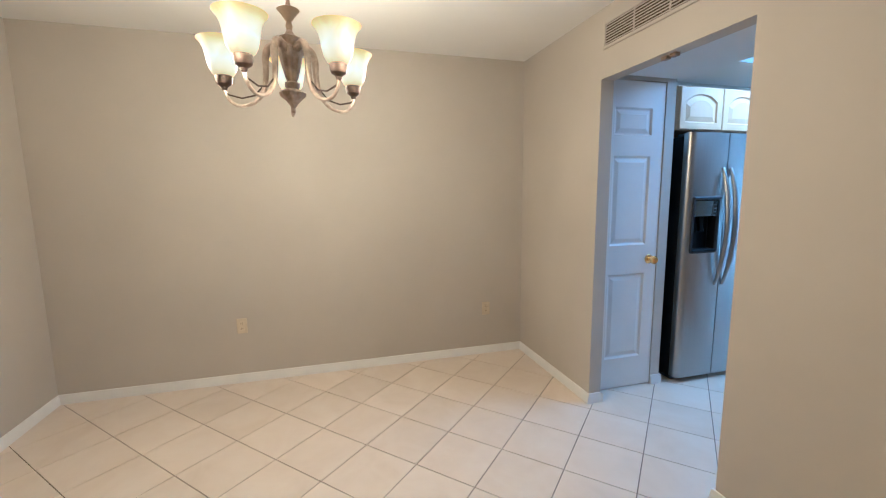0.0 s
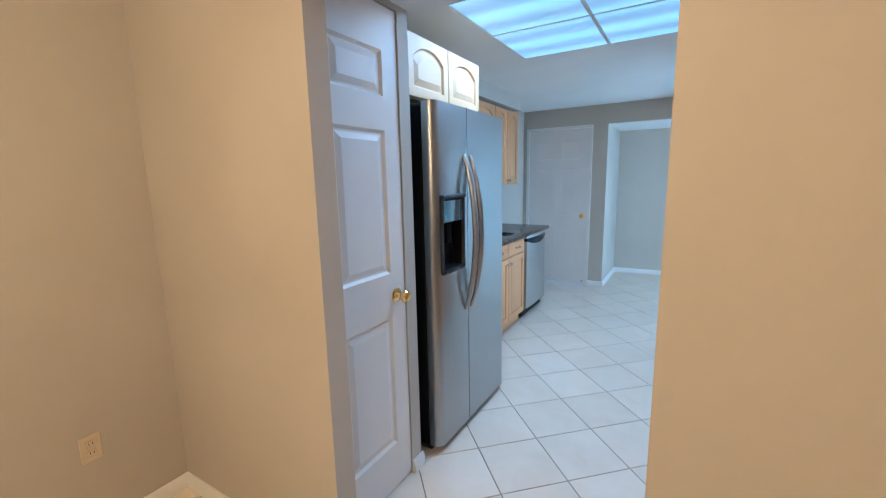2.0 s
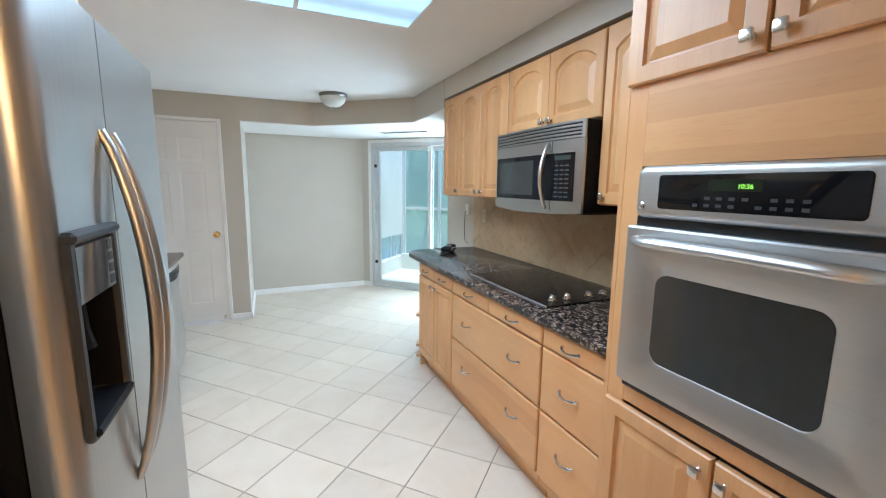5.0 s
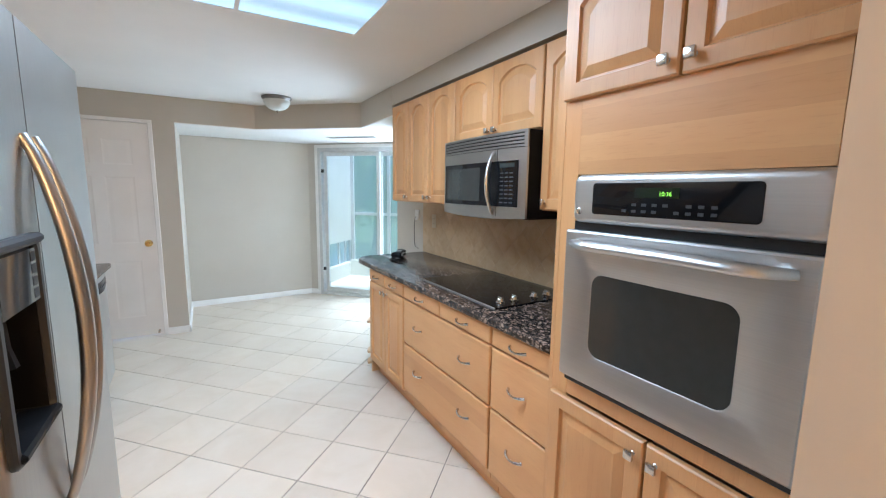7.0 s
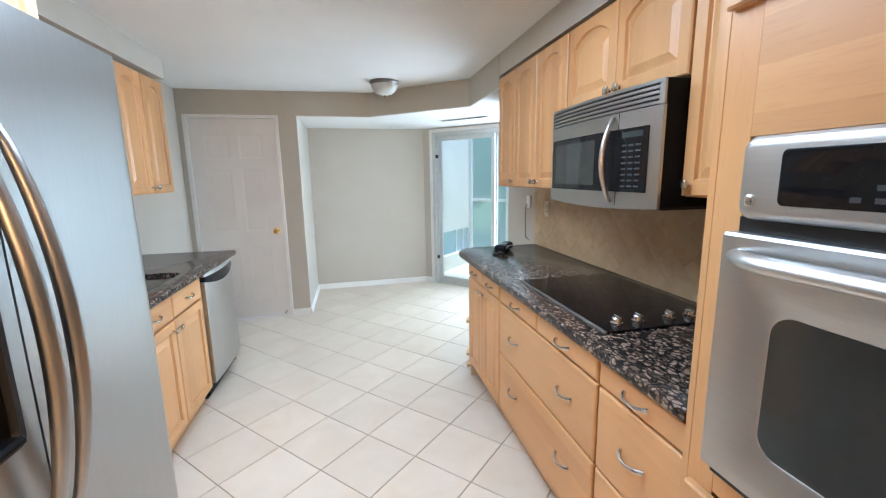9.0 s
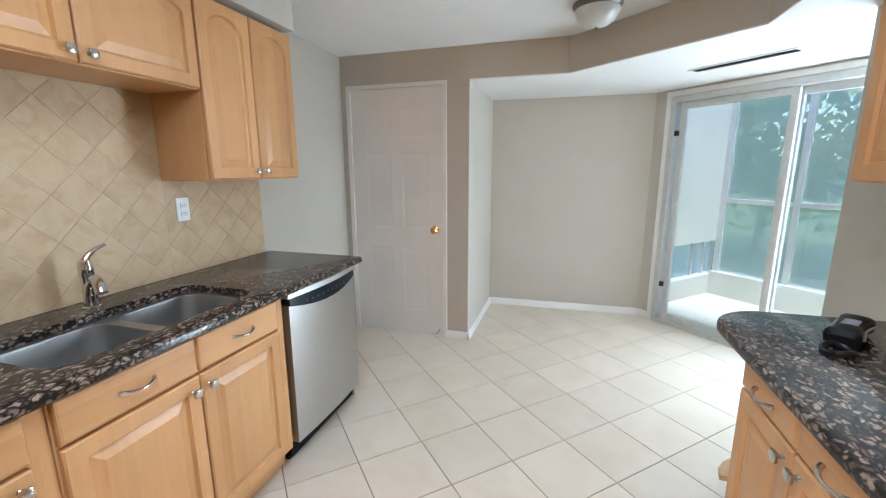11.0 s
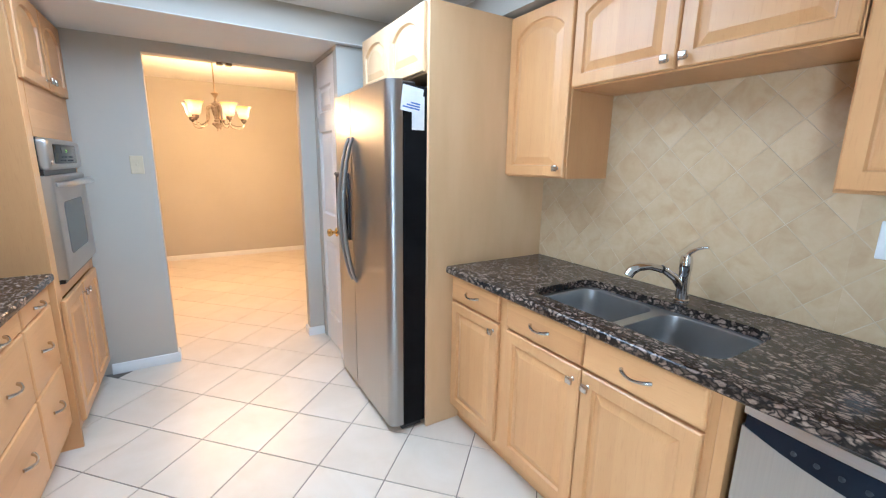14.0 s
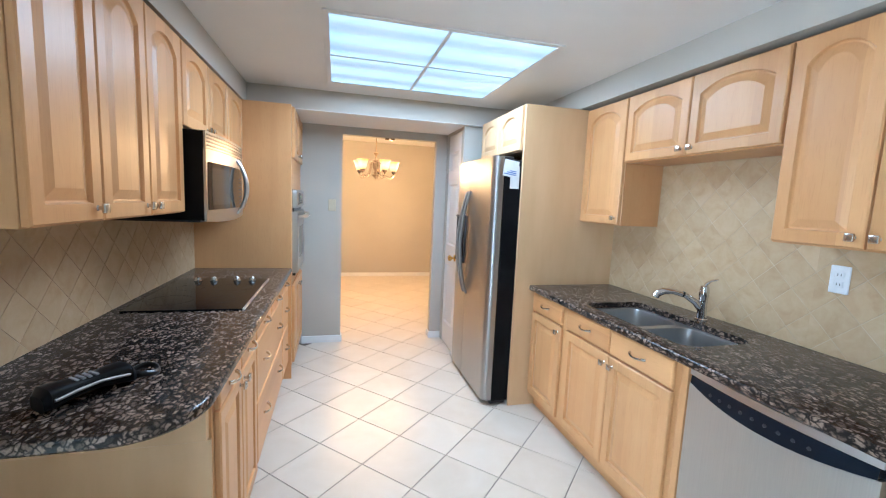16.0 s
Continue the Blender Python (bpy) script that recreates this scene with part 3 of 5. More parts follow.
# roller catches under the header of the opening
catch = thing("door_catch", (1.515, 0.045, 2.1), "pair of small brown metal door catches under the header", "door catch")
for xo in (-0.028, 0.028):
    part("catch", boxes((1.515 + xo - 0.02, 1.515 + xo + 0.02, 0.028, 0.062, 2.082, 2.1), bev=0.004), BRONZE, catch)

# fluorescent ceiling box
box_light = thing("ceiling_light", (1.49, 1.645, 2.34), "recessed square fluorescent ceiling light with four glowing panels", "ceiling light")
part("frame", boxes((0.868, 0.90, 1.025, 2.265, 2.331, 2.3395), (2.08, 2.112, 1.025, 2.265, 2.331, 2.3395), (0.90, 2.08, 1.025, 1.057, 2.331, 2.3395), (0.90, 2.08, 2.233, 2.265, 2.331, 2.3395), (1.479, 1.501, 1.057, 2.233, 2.331, 2.3395), (0.90, 1.479, 1.636, 1.654, 2.331, 2.3395), (1.501, 2.08, 1.636, 1.654, 2.331, 2.3395), bev=0.002), TRIM, box_light)
for x0, x1 in ((0.90, 1.479), (1.501, 2.08)):
    for y0, y1 in ((1.057, 1.636), (1.654, 2.233)):
        part("diffuser", boxes((x0, x1, y0, y1, 2.336, 2.340)), DIFFUSER, box_light)


# ---------------------------------------------------------------- cabinets
def cabinet(name, base, label, body_boxes, fronts, side, group="", body_mat=None, front_mats=None):
    """fronts: rows of kind, y0, y1, z0, z1, arch, hardware; hardware rows are (kind, y, z). x: the plane of the fronts."""
    cab = thing(name, base, label, "cabinet", group)
    for i, b in enumerate(body_boxes):
        low = b[5] <= 0.101
        part("body" if i == 0 else "toe_kick" if low else "frame_panel", boxes(b, bev=0.0015), WOOD_Y if low else body_mat or WOOD_Z, cab, smooth=False)
    face = base[0]
    for kind, y0, y1, z0, z1, arch, hard in fronts:
        w, h = y1 - y0, z1 - z0
        m = facing(side, face, y0 if side == "east" else y1, z0)
        if kind == "door":
            bm, nm = posed(raised_door(w, h, arch=arch), m), "door"
        else:
            bm, nm = posed(slab_front(w, h), m), "drawer_front"
        mt = (front_mats or (WOOD_Z, WOOD_Y))[0 if kind == "door" else 1]
        fo = part(nm, bm, mt, cab, smooth=False)
        for hk, hy, hz in hard:
            hm = facing(side, face + (0.0195 if side == "east" else -0.0195), hy, hz)
            part("pull" if hk == "pull" else "knob", pull(hm) if hk == "pull" else knob(hm), NICKEL, fo, "satin nickel " + ("bow pull" if hk == "pull" else "square knob"))
    return cab


SX = 0.632  # face of the sink side carcasses, under the fronts
cabinet("base_cabinet", (SX, 1.87, 0), "honey maple base cabinet with one drawer over one door", [(0.02, SX - 0.002, 1.662, 2.128, 0.10, 0.878), (0.02, 0.575, 1.662, 2.128, 0, 0.10)],
        [("drawer", 1.69, 2.075, 0.742, 0.868, 0, [("pull", 1.88, 0.808)]), ("door", 1.69, 2.075, 0.125, 0.730, 0, [("knob", 2.045, 0.69)])], "east", "sink side base cabinets")
cabinet("sink_cabinet", (SX, 2.55, 0), "honey maple sink base cabinet with two false drawers and two doors", [(0.02, SX - 0.002, 2.130, 2.14, 0.10, 0.878), (0.02, SX - 0.002, 2.99, 3.022, 0.10, 0.878), (SX - 0.03, SX - 0.002, 2.14, 2.99, 0.10, 0.878), (0.02, 0.575, 2.13, 3.022, 0, 0.10)],
        [("drawer", 2.135, 2.548, 0.742, 0.868, 0, [("pull", 2.34, 0.808)]), ("drawer", 2.556, 2.965, 0.742, 0.868, 0, [("pull", 2.76, 0.808)]),
         ("door", 2.135, 2.548, 0.125, 0.730, 0, [("knob", 2.518, 0.68)]), ("door", 2.556, 2.965, 0.125, 0.730, 0, [("knob", 2.586, 0.68)])], "east", "sink side base cabinets")
solo("end_panel", boxes((0.0, 0.785, 1.638, 1.660, 0, 2.178), bev=0.002), WOOD_PALE, "tall pale maple end panel beside the refrigerator", "cabinet panel", base=(0.39, 1.649, 0))
solo("dishwasher_end_panel", boxes((0.02, 0.60, 3.668, 3.69, 0, 0.879), bev=0.002), WOOD_PALE, "narrow maple end panel beside the dishwasher", "cabinet panel", base=(0.3, 3.679, 0))
UX = 0.292
cabinet("wall_cabinet", (UX, 1.87, 1.385), "honey maple wall cabinet with one arched door", [(0, UX - 0.002, 1.662, 2.085, 1.385, 2.178)], [("door", 1.668, 2.078, 1.392, 2.17, 0.055, [("knob", 2.045, 1.432)])], "east", "sink side wall cabinets")
cabinet("wall_cabinet", (UX, 2.555, 1.776), "short honey maple wall cabinet with two arched doors above the sink", [(0, UX - 0.002, 2.088, 3.024, 1.776, 2.178)],
        [("door", 2.093, 2.551, 1.782, 2.17, 0.05, [("knob", 2.522, 1.815)]), ("door", 2.559, 3.02, 1.782, 2.17, 0.05, [("knob", 2.588, 1.815)])], "east", "sink side wall cabinets")
cabinet("wall_cabinet", (UX, 3.345, 1.385), "honey maple wall cabinet with two tall arched doors", [(0, UX - 0.002, 3.028, 3.665, 1.385, 2.178)],
        [("door", 3.034, 3.342, 1.392, 2.17, 0.055, [("knob", 3.312, 1.43)]), ("door", 3.350, 3.66, 1.392, 2.17, 0.055, [("knob", 3.38, 1.43)])], "east", "sink side wall cabinets")
cabinet("fridge_cabinet", (0.785, 1.235, 1.862), "pale maple cabinet with two arched doors above the refrigerator", [(0.34, 0.783, 0.835, 1.636, 1.862, 2.178)],
        [("door", 0.84, 1.232, 1.868, 2.17, 0.055, []), ("door", 1.238, 1.632, 1.868, 2.17, 0.055, [])], "east", body_mat=WOOD_PALE, front_mats=(WOOD_PALE, WOOD_PALE))

CX = 2.415  # face of the cooktop side carcasses
BACK = 3.04
cabinet("drawer_cabinet", (CX, 1.13, 0), "honey maple base cabinet with three drawers", [(CX + 0.002, BACK, 0.938, 1.318, 0.10, 0.878), (2.47, BACK, 0.938, 1.318, 0, 0.10)],
        [("drawer", 0.945, 1.314, 0.782, 0.868, 0, [("pull", 1.13, 0.825)]), ("drawer", 0.945, 1.314, 0.482, 0.772, 0, [("pull", 1.13, 0.632)]), ("drawer", 0.945, 1.314, 0.155, 0.472, 0, [("pull", 1.13, 0.34)])], "west", "cooktop side base cabinets")
cabinet("drawer_cabinet", (CX, 1.79, 0), "wide honey maple base cabinet with pot drawers under the cooktop", [(CX + 0.002, BACK, 1.322, 2.272, 0.10, 0.878), (2.47, BACK, 1.322, 2.272, 0, 0.10)],
        [("drawer", 1.328, 1.792, 0.782, 0.868, 0, [("pull", 1.555, 0.825)]), ("drawer", 1.80, 2.266, 0.782, 0.868, 0, [("pull", 2.03, 0.825)]),
         ("drawer", 1.328, 2.266, 0.482, 0.772, 0, [("pull", 1.53, 0.632), ("pull", 2.05, 0.632)]), ("drawer", 1.328, 2.266, 0.155, 0.472, 0, [("pull", 1.53, 0.34), ("pull", 2.05, 0.34)])], "west", "cooktop side base cabinets")
cabinet("base_cabinet", (CX, 2.59, 0), "honey maple base cabinet with two drawers over two doors", [(CX + 0.002, BACK, 2.276, 2.875, 0.10, 0.878), (2.47, BACK, 2.276, 2.90, 0, 0.10), (CX + 0.002, CX + 0.022, 2.876, 2.924, 0.10, 0.878)],
        [("drawer", 2.282, 2.588, 0.782, 0.868, 0, [("pull", 2.43, 0.825)]), ("drawer", 2.596, 2.905, 0.782, 0.868, 0, [("pull", 2.75, 0.825)]),
         ("door", 2.282, 2.588, 0.13, 0.772, 0, [("knob", 2.555, 0.735)]), ("door", 2.596, 2.905, 0.13, 0.772, 0, [("knob", 2.628, 0.735)])], "west", "cooktop side base cabinets")
solo("counter_apron", boxes((2.425, 3.055, 2.925, 2.952, 0.70, 0.878), bev=0.002), WOOD_PALE, "pale maple apron board under the counter end", "cabinet panel", base=(2.74, 2.94, 0.70))

shelf_unit = thing("corner_shelf", (2.73, 2.955, 0), "open maple end shelf with rounded boards under the counter end", "shelf")
part("back_panel", boxes((2.417, 3.05, 2.926, 2.938, 0.0, 0.699), bev=0.001), WOOD_PALE, shelf_unit, smooth=False)
for zs_ in (0.085, 0.175, 0.43):
    bm = bmesh.new()
    curve = [(3.05 + 0.662 * math.cos(radians(a)), 2.945 + 0.235 * math.sin(radians(a))) for a in range(99, 181, 9)]
    prism(bm, [(3.05, 2.939), (3.05, 3.18)] + curve + [(2.388, 2.939)], zs_ - 0.018, zs_)
    part("shelf_board", bm, WOOD_PALE, shelf_unit)

TX = 2.372
cabinet("oven_cabinet", (TX, 0.55, 0), "tall honey maple cabinet housing the wall oven", [(TX + 0.002, BACK + 0.015, 0.10, 0.118, 0.10, 2.168), (TX + 0.002, BACK + 0.015, 0.916, 0.935, 0.0, 2.168), (TX + 0.002, TX + 0.022, 0.118, 0.205, 0.10, 2.168), (TX + 0.002, TX + 0.022, 0.848, 0.916, 0.10, 2.168),
         (TX + 0.002, BACK, 0.205, 0.848, 0.772, 0.832), (TX + 0.002, BACK, 0.118, 0.916, 2.15, 2.168), (2.44, BACK, 0.118, 0.916, 0, 0.10)],
        [("door", 0.155, 0.526, 0.13, 0.765, 0, [("knob", 0.495, 0.715)]), ("door", 0.534, 0.905, 0.13, 0.765, 0, [("knob", 0.565, 0.715)]),
         ("door", 0.14, 0.521, 1.775, 2.155, 0.05, [("knob", 0.492, 1.815)]), ("door", 0.529, 0.912, 1.775, 2.155, 0.05, [("knob", 0.56, 1.815)])], "west")
tower = bpy.data.objects["oven_cabinet"]
part("filler_panel", boxes((TX + 0.001, TX + 0.021, 0.2052, 0.8478, 1.535, 1.775)), WOOD_Y, tower)
VX = 2.730
cabinet("wall_cabinet", (VX, 1.16, 1.375), "narrow honey maple wall cabinet with one arched door", [(VX + 0.002, 3.058, 0.938, 1.384, 1.388, 2.168)], [("door", 0.945, 1.380, 1.393, 2.16, 0.055, [("knob", 1.35, 1.43)])], "west", "cooktop side wall cabinets")
cabinet("wall_cabinet", (VX, 1.78, 1.78), "short honey maple wall cabinet with two arched doors above the microwave", [(VX + 0.002, 3.058, 1.388, 2.172, 1.78, 2.168)],
        [("door", 1.392, 1.778, 1.785, 2.16, 0.05, [("knob", 1.748, 1.815)]), ("door", 1.784, 2.168, 1.785, 2.16, 0.05, [("knob", 1.814, 1.815)])], "west", "cooktop side wall cabinets")
cabinet("wall_cabinet", (VX, 2.68, 1.375), "honey maple wall cabinet with three arched doors", [(VX + 0.002, 3.058, 2.176, 3.175, 1.388, 2.168)],
        [("door", 2.18, 2.53, 1.393, 2.16, 0.055, [("knob", 2.50, 1.43)]), ("door", 2.536, 2.86, 1.393, 2.16, 0.055, [("knob", 2.566, 1.43)]), ("door", 2.866, 3.171, 1.393, 2.16, 0.055, [("knob", 2.896, 1.43)])], "west", "cooktop side wall cabinets")


# ---------------------------------------------------------------- worktops, sink, cooktop
def worktop(name, outer, holes, z0, z1, label, base):
    """A slab with eased edges and cut-outs. outer(inset) gives the outline."""
    bm = bmesh.new()

    def ring(pts, z):
        vs = [bm.verts.new((x, y, z)) for x, y in pts]
        return vs, [bm.edges.new((vs[i], vs[(i + 1) % len(vs)])) for i in range(len(vs))]

    levels = [(0.008, z1), (0.003, z1 - 0.003), (0.0, z1 - 0.009), (0.0, z0 + 0.006), (0.005, z0)]
    out = [ring(outer(i), z) for i, z in levels]
    ins = [[ring(hp, z) for z in (z1, z0)] for hp in holes]
    for stack in (out, *ins):
        for (a, _), (b, _) in zip(stack, stack[1:]):
            for i in range(len(a)):
                j = (i + 1) % len(a)
                bm.faces.new((a[i], a[j], b[j], b[i]))
    for idx in (0, -1):
        edges = out[idx][1] + [e for s in ins for e in s[idx][1]]
        bmesh.ops.triangle_fill(bm, use_beauty=True, edges=edges)
    return solo(name, bm, GRANITE, label, "countertop", base=base)


CUT = round_rect(0.185, 0.575, 2.185, 2.945, 0.075)
BOWLS = [round_rect(0.20, 0.56, 2.20, 2.545, 0.065), round_rect(0.20, 0.56, 2.585, 2.93, 0.065)]
worktop("countertop", lambda i: round_rect(0.0, 0.678 - i, 1.661, 3.722 - i, 0.012, 3), [CUT], 0.880, 0.915, "polished brown granite countertop with a double sink cut-out", (0.34, 2.69, 0.88))
worktop("countertop", lambda i: [(3.058, 0.9365), (3.058, 3.255 - i)] + [(2.37 + 0.20 + (0.20 - i) * math.cos(radians(a)), 3.255 - 0.20 + (0.20 - i) * math.sin(radians(a))) for a in range(90, 181, 9)] + [(2.37 + i, 0.9365)], [], 0.880, 0.915, "polished brown granite countertop with a rounded end", (2.7, 2.1, 0.88))

sink = thing("kitchen_sink", (0.38, 2.57, 0.70), "undermount double bowl stainless steel sink", "sink")
bm = bmesh.new()
edges = []
for loop_ in (round_rect(0.165, 0.595, 2.165, 2.965, 0.08), *BOWLS):
    vs = [bm.verts.new((x, y, 0.8785)) for x, y in loop_]
    edges += [bm.edges.new((vs[i], vs[(i + 1) % len(vs)])) for i in range(len(vs))]
bmesh.ops.triangle_fill(bm, use_beauty=True, edges=edges)
part("deck", bm, SINKSTEEL, sink, "flat steel rim and divider", smooth=False)
for hole in BOWLS:
    cx, cy = sum(p[0] for p in hole) / len(hole), sum(p[1] for p in hole) / len(hole)
    S = lambda f, z, hole=hole, cx=cx, cy=cy: [(cx + (x - cx) * f, cy + (y - cy) * f, z) for x, y in hole]
    bm = bmesh.new()
    rings(bm, [S(1.0, 0.8785), S(0.985, 0.8765), S(0.975, 0.868), S(0.955, 0.735), S(0.93, 0.715), S(0.88, 0.704), S(0.78, 0.700), S(0.10, 0.696)], cap_first=False)
    bowl = part("bowl", bm, SINKSTEEL, sink)
    bm = bmesh.new()
    lathe(bm, [(0.042, 0.0), (0.042, 0.003), (0.03, 0.004), (0.027, -0.001), (0.0, -0.001)], Matrix.Translation((cx, cy, 0.699)), 20)
    part("strainer", bm, CHROME, bowl, "round chrome drain strainer")

fau = thing("faucet", (0.115, 2.585, 0.915), "chrome single lever kitchen faucet with pull-out spout", "faucet")
bm = bmesh.new()
lathe(bm, [(0.030, 0), (0.030, 0.006), (0.025, 0.010), (0.0235, 0.03), (0.021, 0.10), (0.022, 0.125), (0.024, 0.13), (0.024, 0.165), (0.020, 0.185), (0.0, 0.192)], Matrix.Translation((0.115, 2.585, 0.915)), 24)
part("body", bm, CHROME, fau)
SP = [(0.118, 2.583, 0.965), (0.150, 2.568, 1.010), (0.20, 2.547, 1.045), (0.255, 2.522, 1.060), (0.300, 2.502, 1.058), (0.328, 2.490, 1.042), (0.338, 2.486, 1.022)]
bm = bmesh.new()
tube(bm, SP, [0.017, 0.0165, 0.015, 0.0145, 0.0175, 0.0195, 0.0185], 14)
part("spout", bm, CHROME, fau)
bm = bmesh.new()
tube(bm, [(0.115, 2.585, 1.098), (0.116, 2.597, 1.118), (0.118, 2.625, 1.138), (0.120, 2.662, 1.150)], [0.013, 0.011, 0.007, 0.0055], 10, 0.7)
part("lever", bm, CHROME, fau)
bm = bmesh.new()
tube(bm, [(0.205, 2.545, 1.0465), (0.213, 2.541, 1.049)], 0.0162, 14)
part("spout_ring", bm, BLACK, fau, "black rubber ring")

hob = thing("cooktop", (2.74, 1.78, 0.915), "black glass electric cooktop with four chrome knobs", "cooktop")
part("glass", boxes((2.478, 3.0, 1.40, 2.165, 0.9155, 0.923), bev=0.002), BLACKGLASS, hob)
part("trim", boxes((2.466, 2.4778, 1.40, 2.165, 0.9155, 0.925), bev=0.002), STEEL_Y, hob, "thin steel edge strip")
for xk in (2.56, 2.65, 2.785, 2.875):
    bm = bmesh.new()
    lathe(bm, [(0.023, 0), (0.023, 0.005), (0.019, 0.008), (0.017, 0.021), (0.014, 0.024), (0, 0.024)], Matrix.Translation((xk, 1.468, 0.923)), 20)
    box(bm, xk - 0.004, xk + 0.004, 1.452, 1.484, 0.944, 0.953, bev=0.002)
    part("knob", bm, CHROME, hob, "chrome control knob")
for xr, yr, rr in ((2.62, 1.66, 0.10), (2.62, 1.96, 0.075), (2.86, 1.66, 0.075), (2.86, 1.96, 0.105)):
    bm = bmesh.new()
    seg = 40
    P = lambda r: [(xr + r * math.cos(2 * math.pi * k / seg), yr + r * math.sin(2 * math.pi * k / seg), 0.9234) for k in range(seg)]
    rings(bm, [P(rr), P(rr - 0.0025)], False, False)
    part("burner_ring", bm, plain("faint_grey_ring", (0.05, 0.05, 0.052), 0.2), hob, "thin grey burner ring")


# ---------------------------------------------------------------- appliances
fridge = thing("refrigerator", (0.5, 1.19, 0), "side-by-side stainless steel refrigerator with a black body", "refrigerator")
part("body", boxes((0.14, 0.905, 0.786, 1.630, 0.03, 1.80), bev=0.004), BLACKMATT, fridge)
part("base_grille", boxes((0.80, 0.918, 0.79, 1.626, 0.010, 0.038), bev=0.003), BLACK, fridge)
for yy in (0.83, 1.58):
    bm = bmesh.new()
    lathe(bm, [(0.018, -0.03), (0.018, 0.0), (0.018, 0.01)], facing("south", 0.90, yy, 0.0182), 12)
    part("foot", bm, BLACK, fridge)
    part("hinge_cover", boxes((0.83, 0.945, yy - 0.03, yy + 0.03, 1.80, 1.822), bev=0.006), BLACK, fridge)


def fridge_x(y):
    """Bowed front: flat in the middle, rounded at the outer sides."""
    x = 0.984
    for e in (y - 0.782, 1.635 - y):
        if e < 0.05:
            x = min(x, 0.940 + 0.044 * math.sqrt(max(0.0, 1 - (1 - e / 0.05) ** 2)))
    return x


def fridge_door(y0, y1, hole=None):
    """A door skin with an optional cut-out (y0, y1, z0, z1)."""
    ys = {round(y0 + (y1 - y0) * k / 8, 4) for k in range(9)}
    ys |= {round(v, 4) for k in range(13) for v in (0.782 + 0.05 * (k / 12) ** 2, 1.635 - 0.05 * (k / 12) ** 2) if y0 <= v <= y1}
    zs = [0.042, 1.822]
    if hole:
        ys = {y for y in ys if not hole[0] - 0.004 < y < hole[1] + 0.004} | set(hole[:2])
        zs = [0.042, hole[2], hole[3], 1.822]
    ys = sorted(ys)
    bm = bmesh.new()
    f = [[bm.verts.new((fridge_x(y), y, z)) for z in zs] for y in ys]
    g = [[bm.verts.new((0.912, y, z)) for z in zs] for y in ys]
    keep = lambda i, j: 0 <= i < len(ys) - 1 and 0 <= j < len(zs) - 1 and not (hole and hole[0] <= ys[i] and ys[i + 1] <= hole[1] and zs[j] == hole[2])
    for i in range(len(ys) - 1):
        for j in range(len(zs) - 1):
            if not keep(i, j):
                continue
            bm.faces.new((f[i][j], f[i + 1][j], f[i + 1][j + 1], f[i][j + 1]))
            bm.faces.new((g[i][j], g[i][j + 1], g[i + 1][j + 1], g[i + 1][j]))
            for di, dj, p, q in ((-1, 0, (i, j), (i, j + 1)), (1, 0, (i + 1, j), (i + 1, j + 1)), (0, -1, (i, j), (i + 1, j)), (0, 1, (i, j + 1), (i + 1, j + 1))):
                if not keep(i + di, j + dj):
                    bm.faces.new((f[p[0]][p[1]], f[q[0]][q[1]], g[q[0]][q[1]], g[p[0]][p[1]]))
    return bm


left = part("freezer_door", fridge_door(0.782, 1.104, (0.824, 1.053, 0.983, 1.371)), STEEL_Z, fridge, "brushed steel freezer door with a dispenser")
right = part("fridge_door", fridge_door(1.110, 1.635), STEEL_Z, fridge, "brushed steel refrigerator door")
for dr, yh in ((left, 1.068), (right, 1.140)):
    bm = bmesh.new()
    pts = [(0.984 + 0.068 * math.sin(math.pi * min(max(k / 24, 0), 1)) ** 0.75, yh, 0.735 + 0.845 * k / 24) for k in range(25)]
    tube(bm, pts, [0.011 + 0.006 * math.sin(math.pi * k / 24) for k in range(25)], 12, 0.75)
    part("handle", bm, STEEL_Z, dr, "long bowed steel handle")
bm = bmesh.new()
E = lambda i, x: [(x, y, z) for y, z in round_rect(0.817 + i, 1.060 - i, 0.976 + i, 1.378 - i, 0.02, 4)]
rings(bm, [E(0, 0.976), E(0, 0.990), E(0.004, 0.995), E(0.017, 0.995), E(0.02, 0.985), E(0.022, 0.925), E(0.05, 0.918)], cap_first=False)
disp = part("dispenser", bm, CHARCOAL, left, "black water and ice dispenser recess")
part("control_panel", boxes((0.955, 0.9925, 0.841, 1.036, 1.240, 1.354), bev=0.004), DARKMIRROR, left, "glossy dark dispenser control panel")
part("drip_tray", boxes((0.93, 1.003, 0.829, 1.048, 0.984, 1.004), bev=0.006), BLACKDULL, left, "dark drip tray")
bm = bmesh.new()
tube(bm, [(0.945, 0.938, 1.235), (0.95, 0.938, 1.17), (0.955, 0.938, 1.13)], [0.02, 0.018, 0.022], 10)
part("dispenser_lever", bm, BLACKDULL, left)
part("recess_lining", boxes((0.9195, 0.923, 0.848, 1.029, 1.007, 1.239)), BLACKDULL, left, "black lining of the dispenser recess")
for y0 in (0.8395, 1.0355):
    part("recess_lining", boxes((0.926, 0.984, y0, y0 + 0.002, 1.0045, 1.239)), BLACKDULL, left, "black lining of the dispenser recess")
for k in range(4):
    part("button_mark", boxes((0.9926, 0.9932, 1.003, 1.028, 1.250 + 0.025 * k, 1.269 + 0.025 * k)), BLACK, left, "black dispenser button")
part("top_hood", boxes((0.975, 1.004, 0.817, 1.060, 1.358, 1.380), bev=0.007), CHARCOAL, left, "charcoal hood over the dispenser")
note = thing("paper_note", (0.85, 1.631, 1.62), "two white printed papers stuck to the side of the refrigerator", "paper")
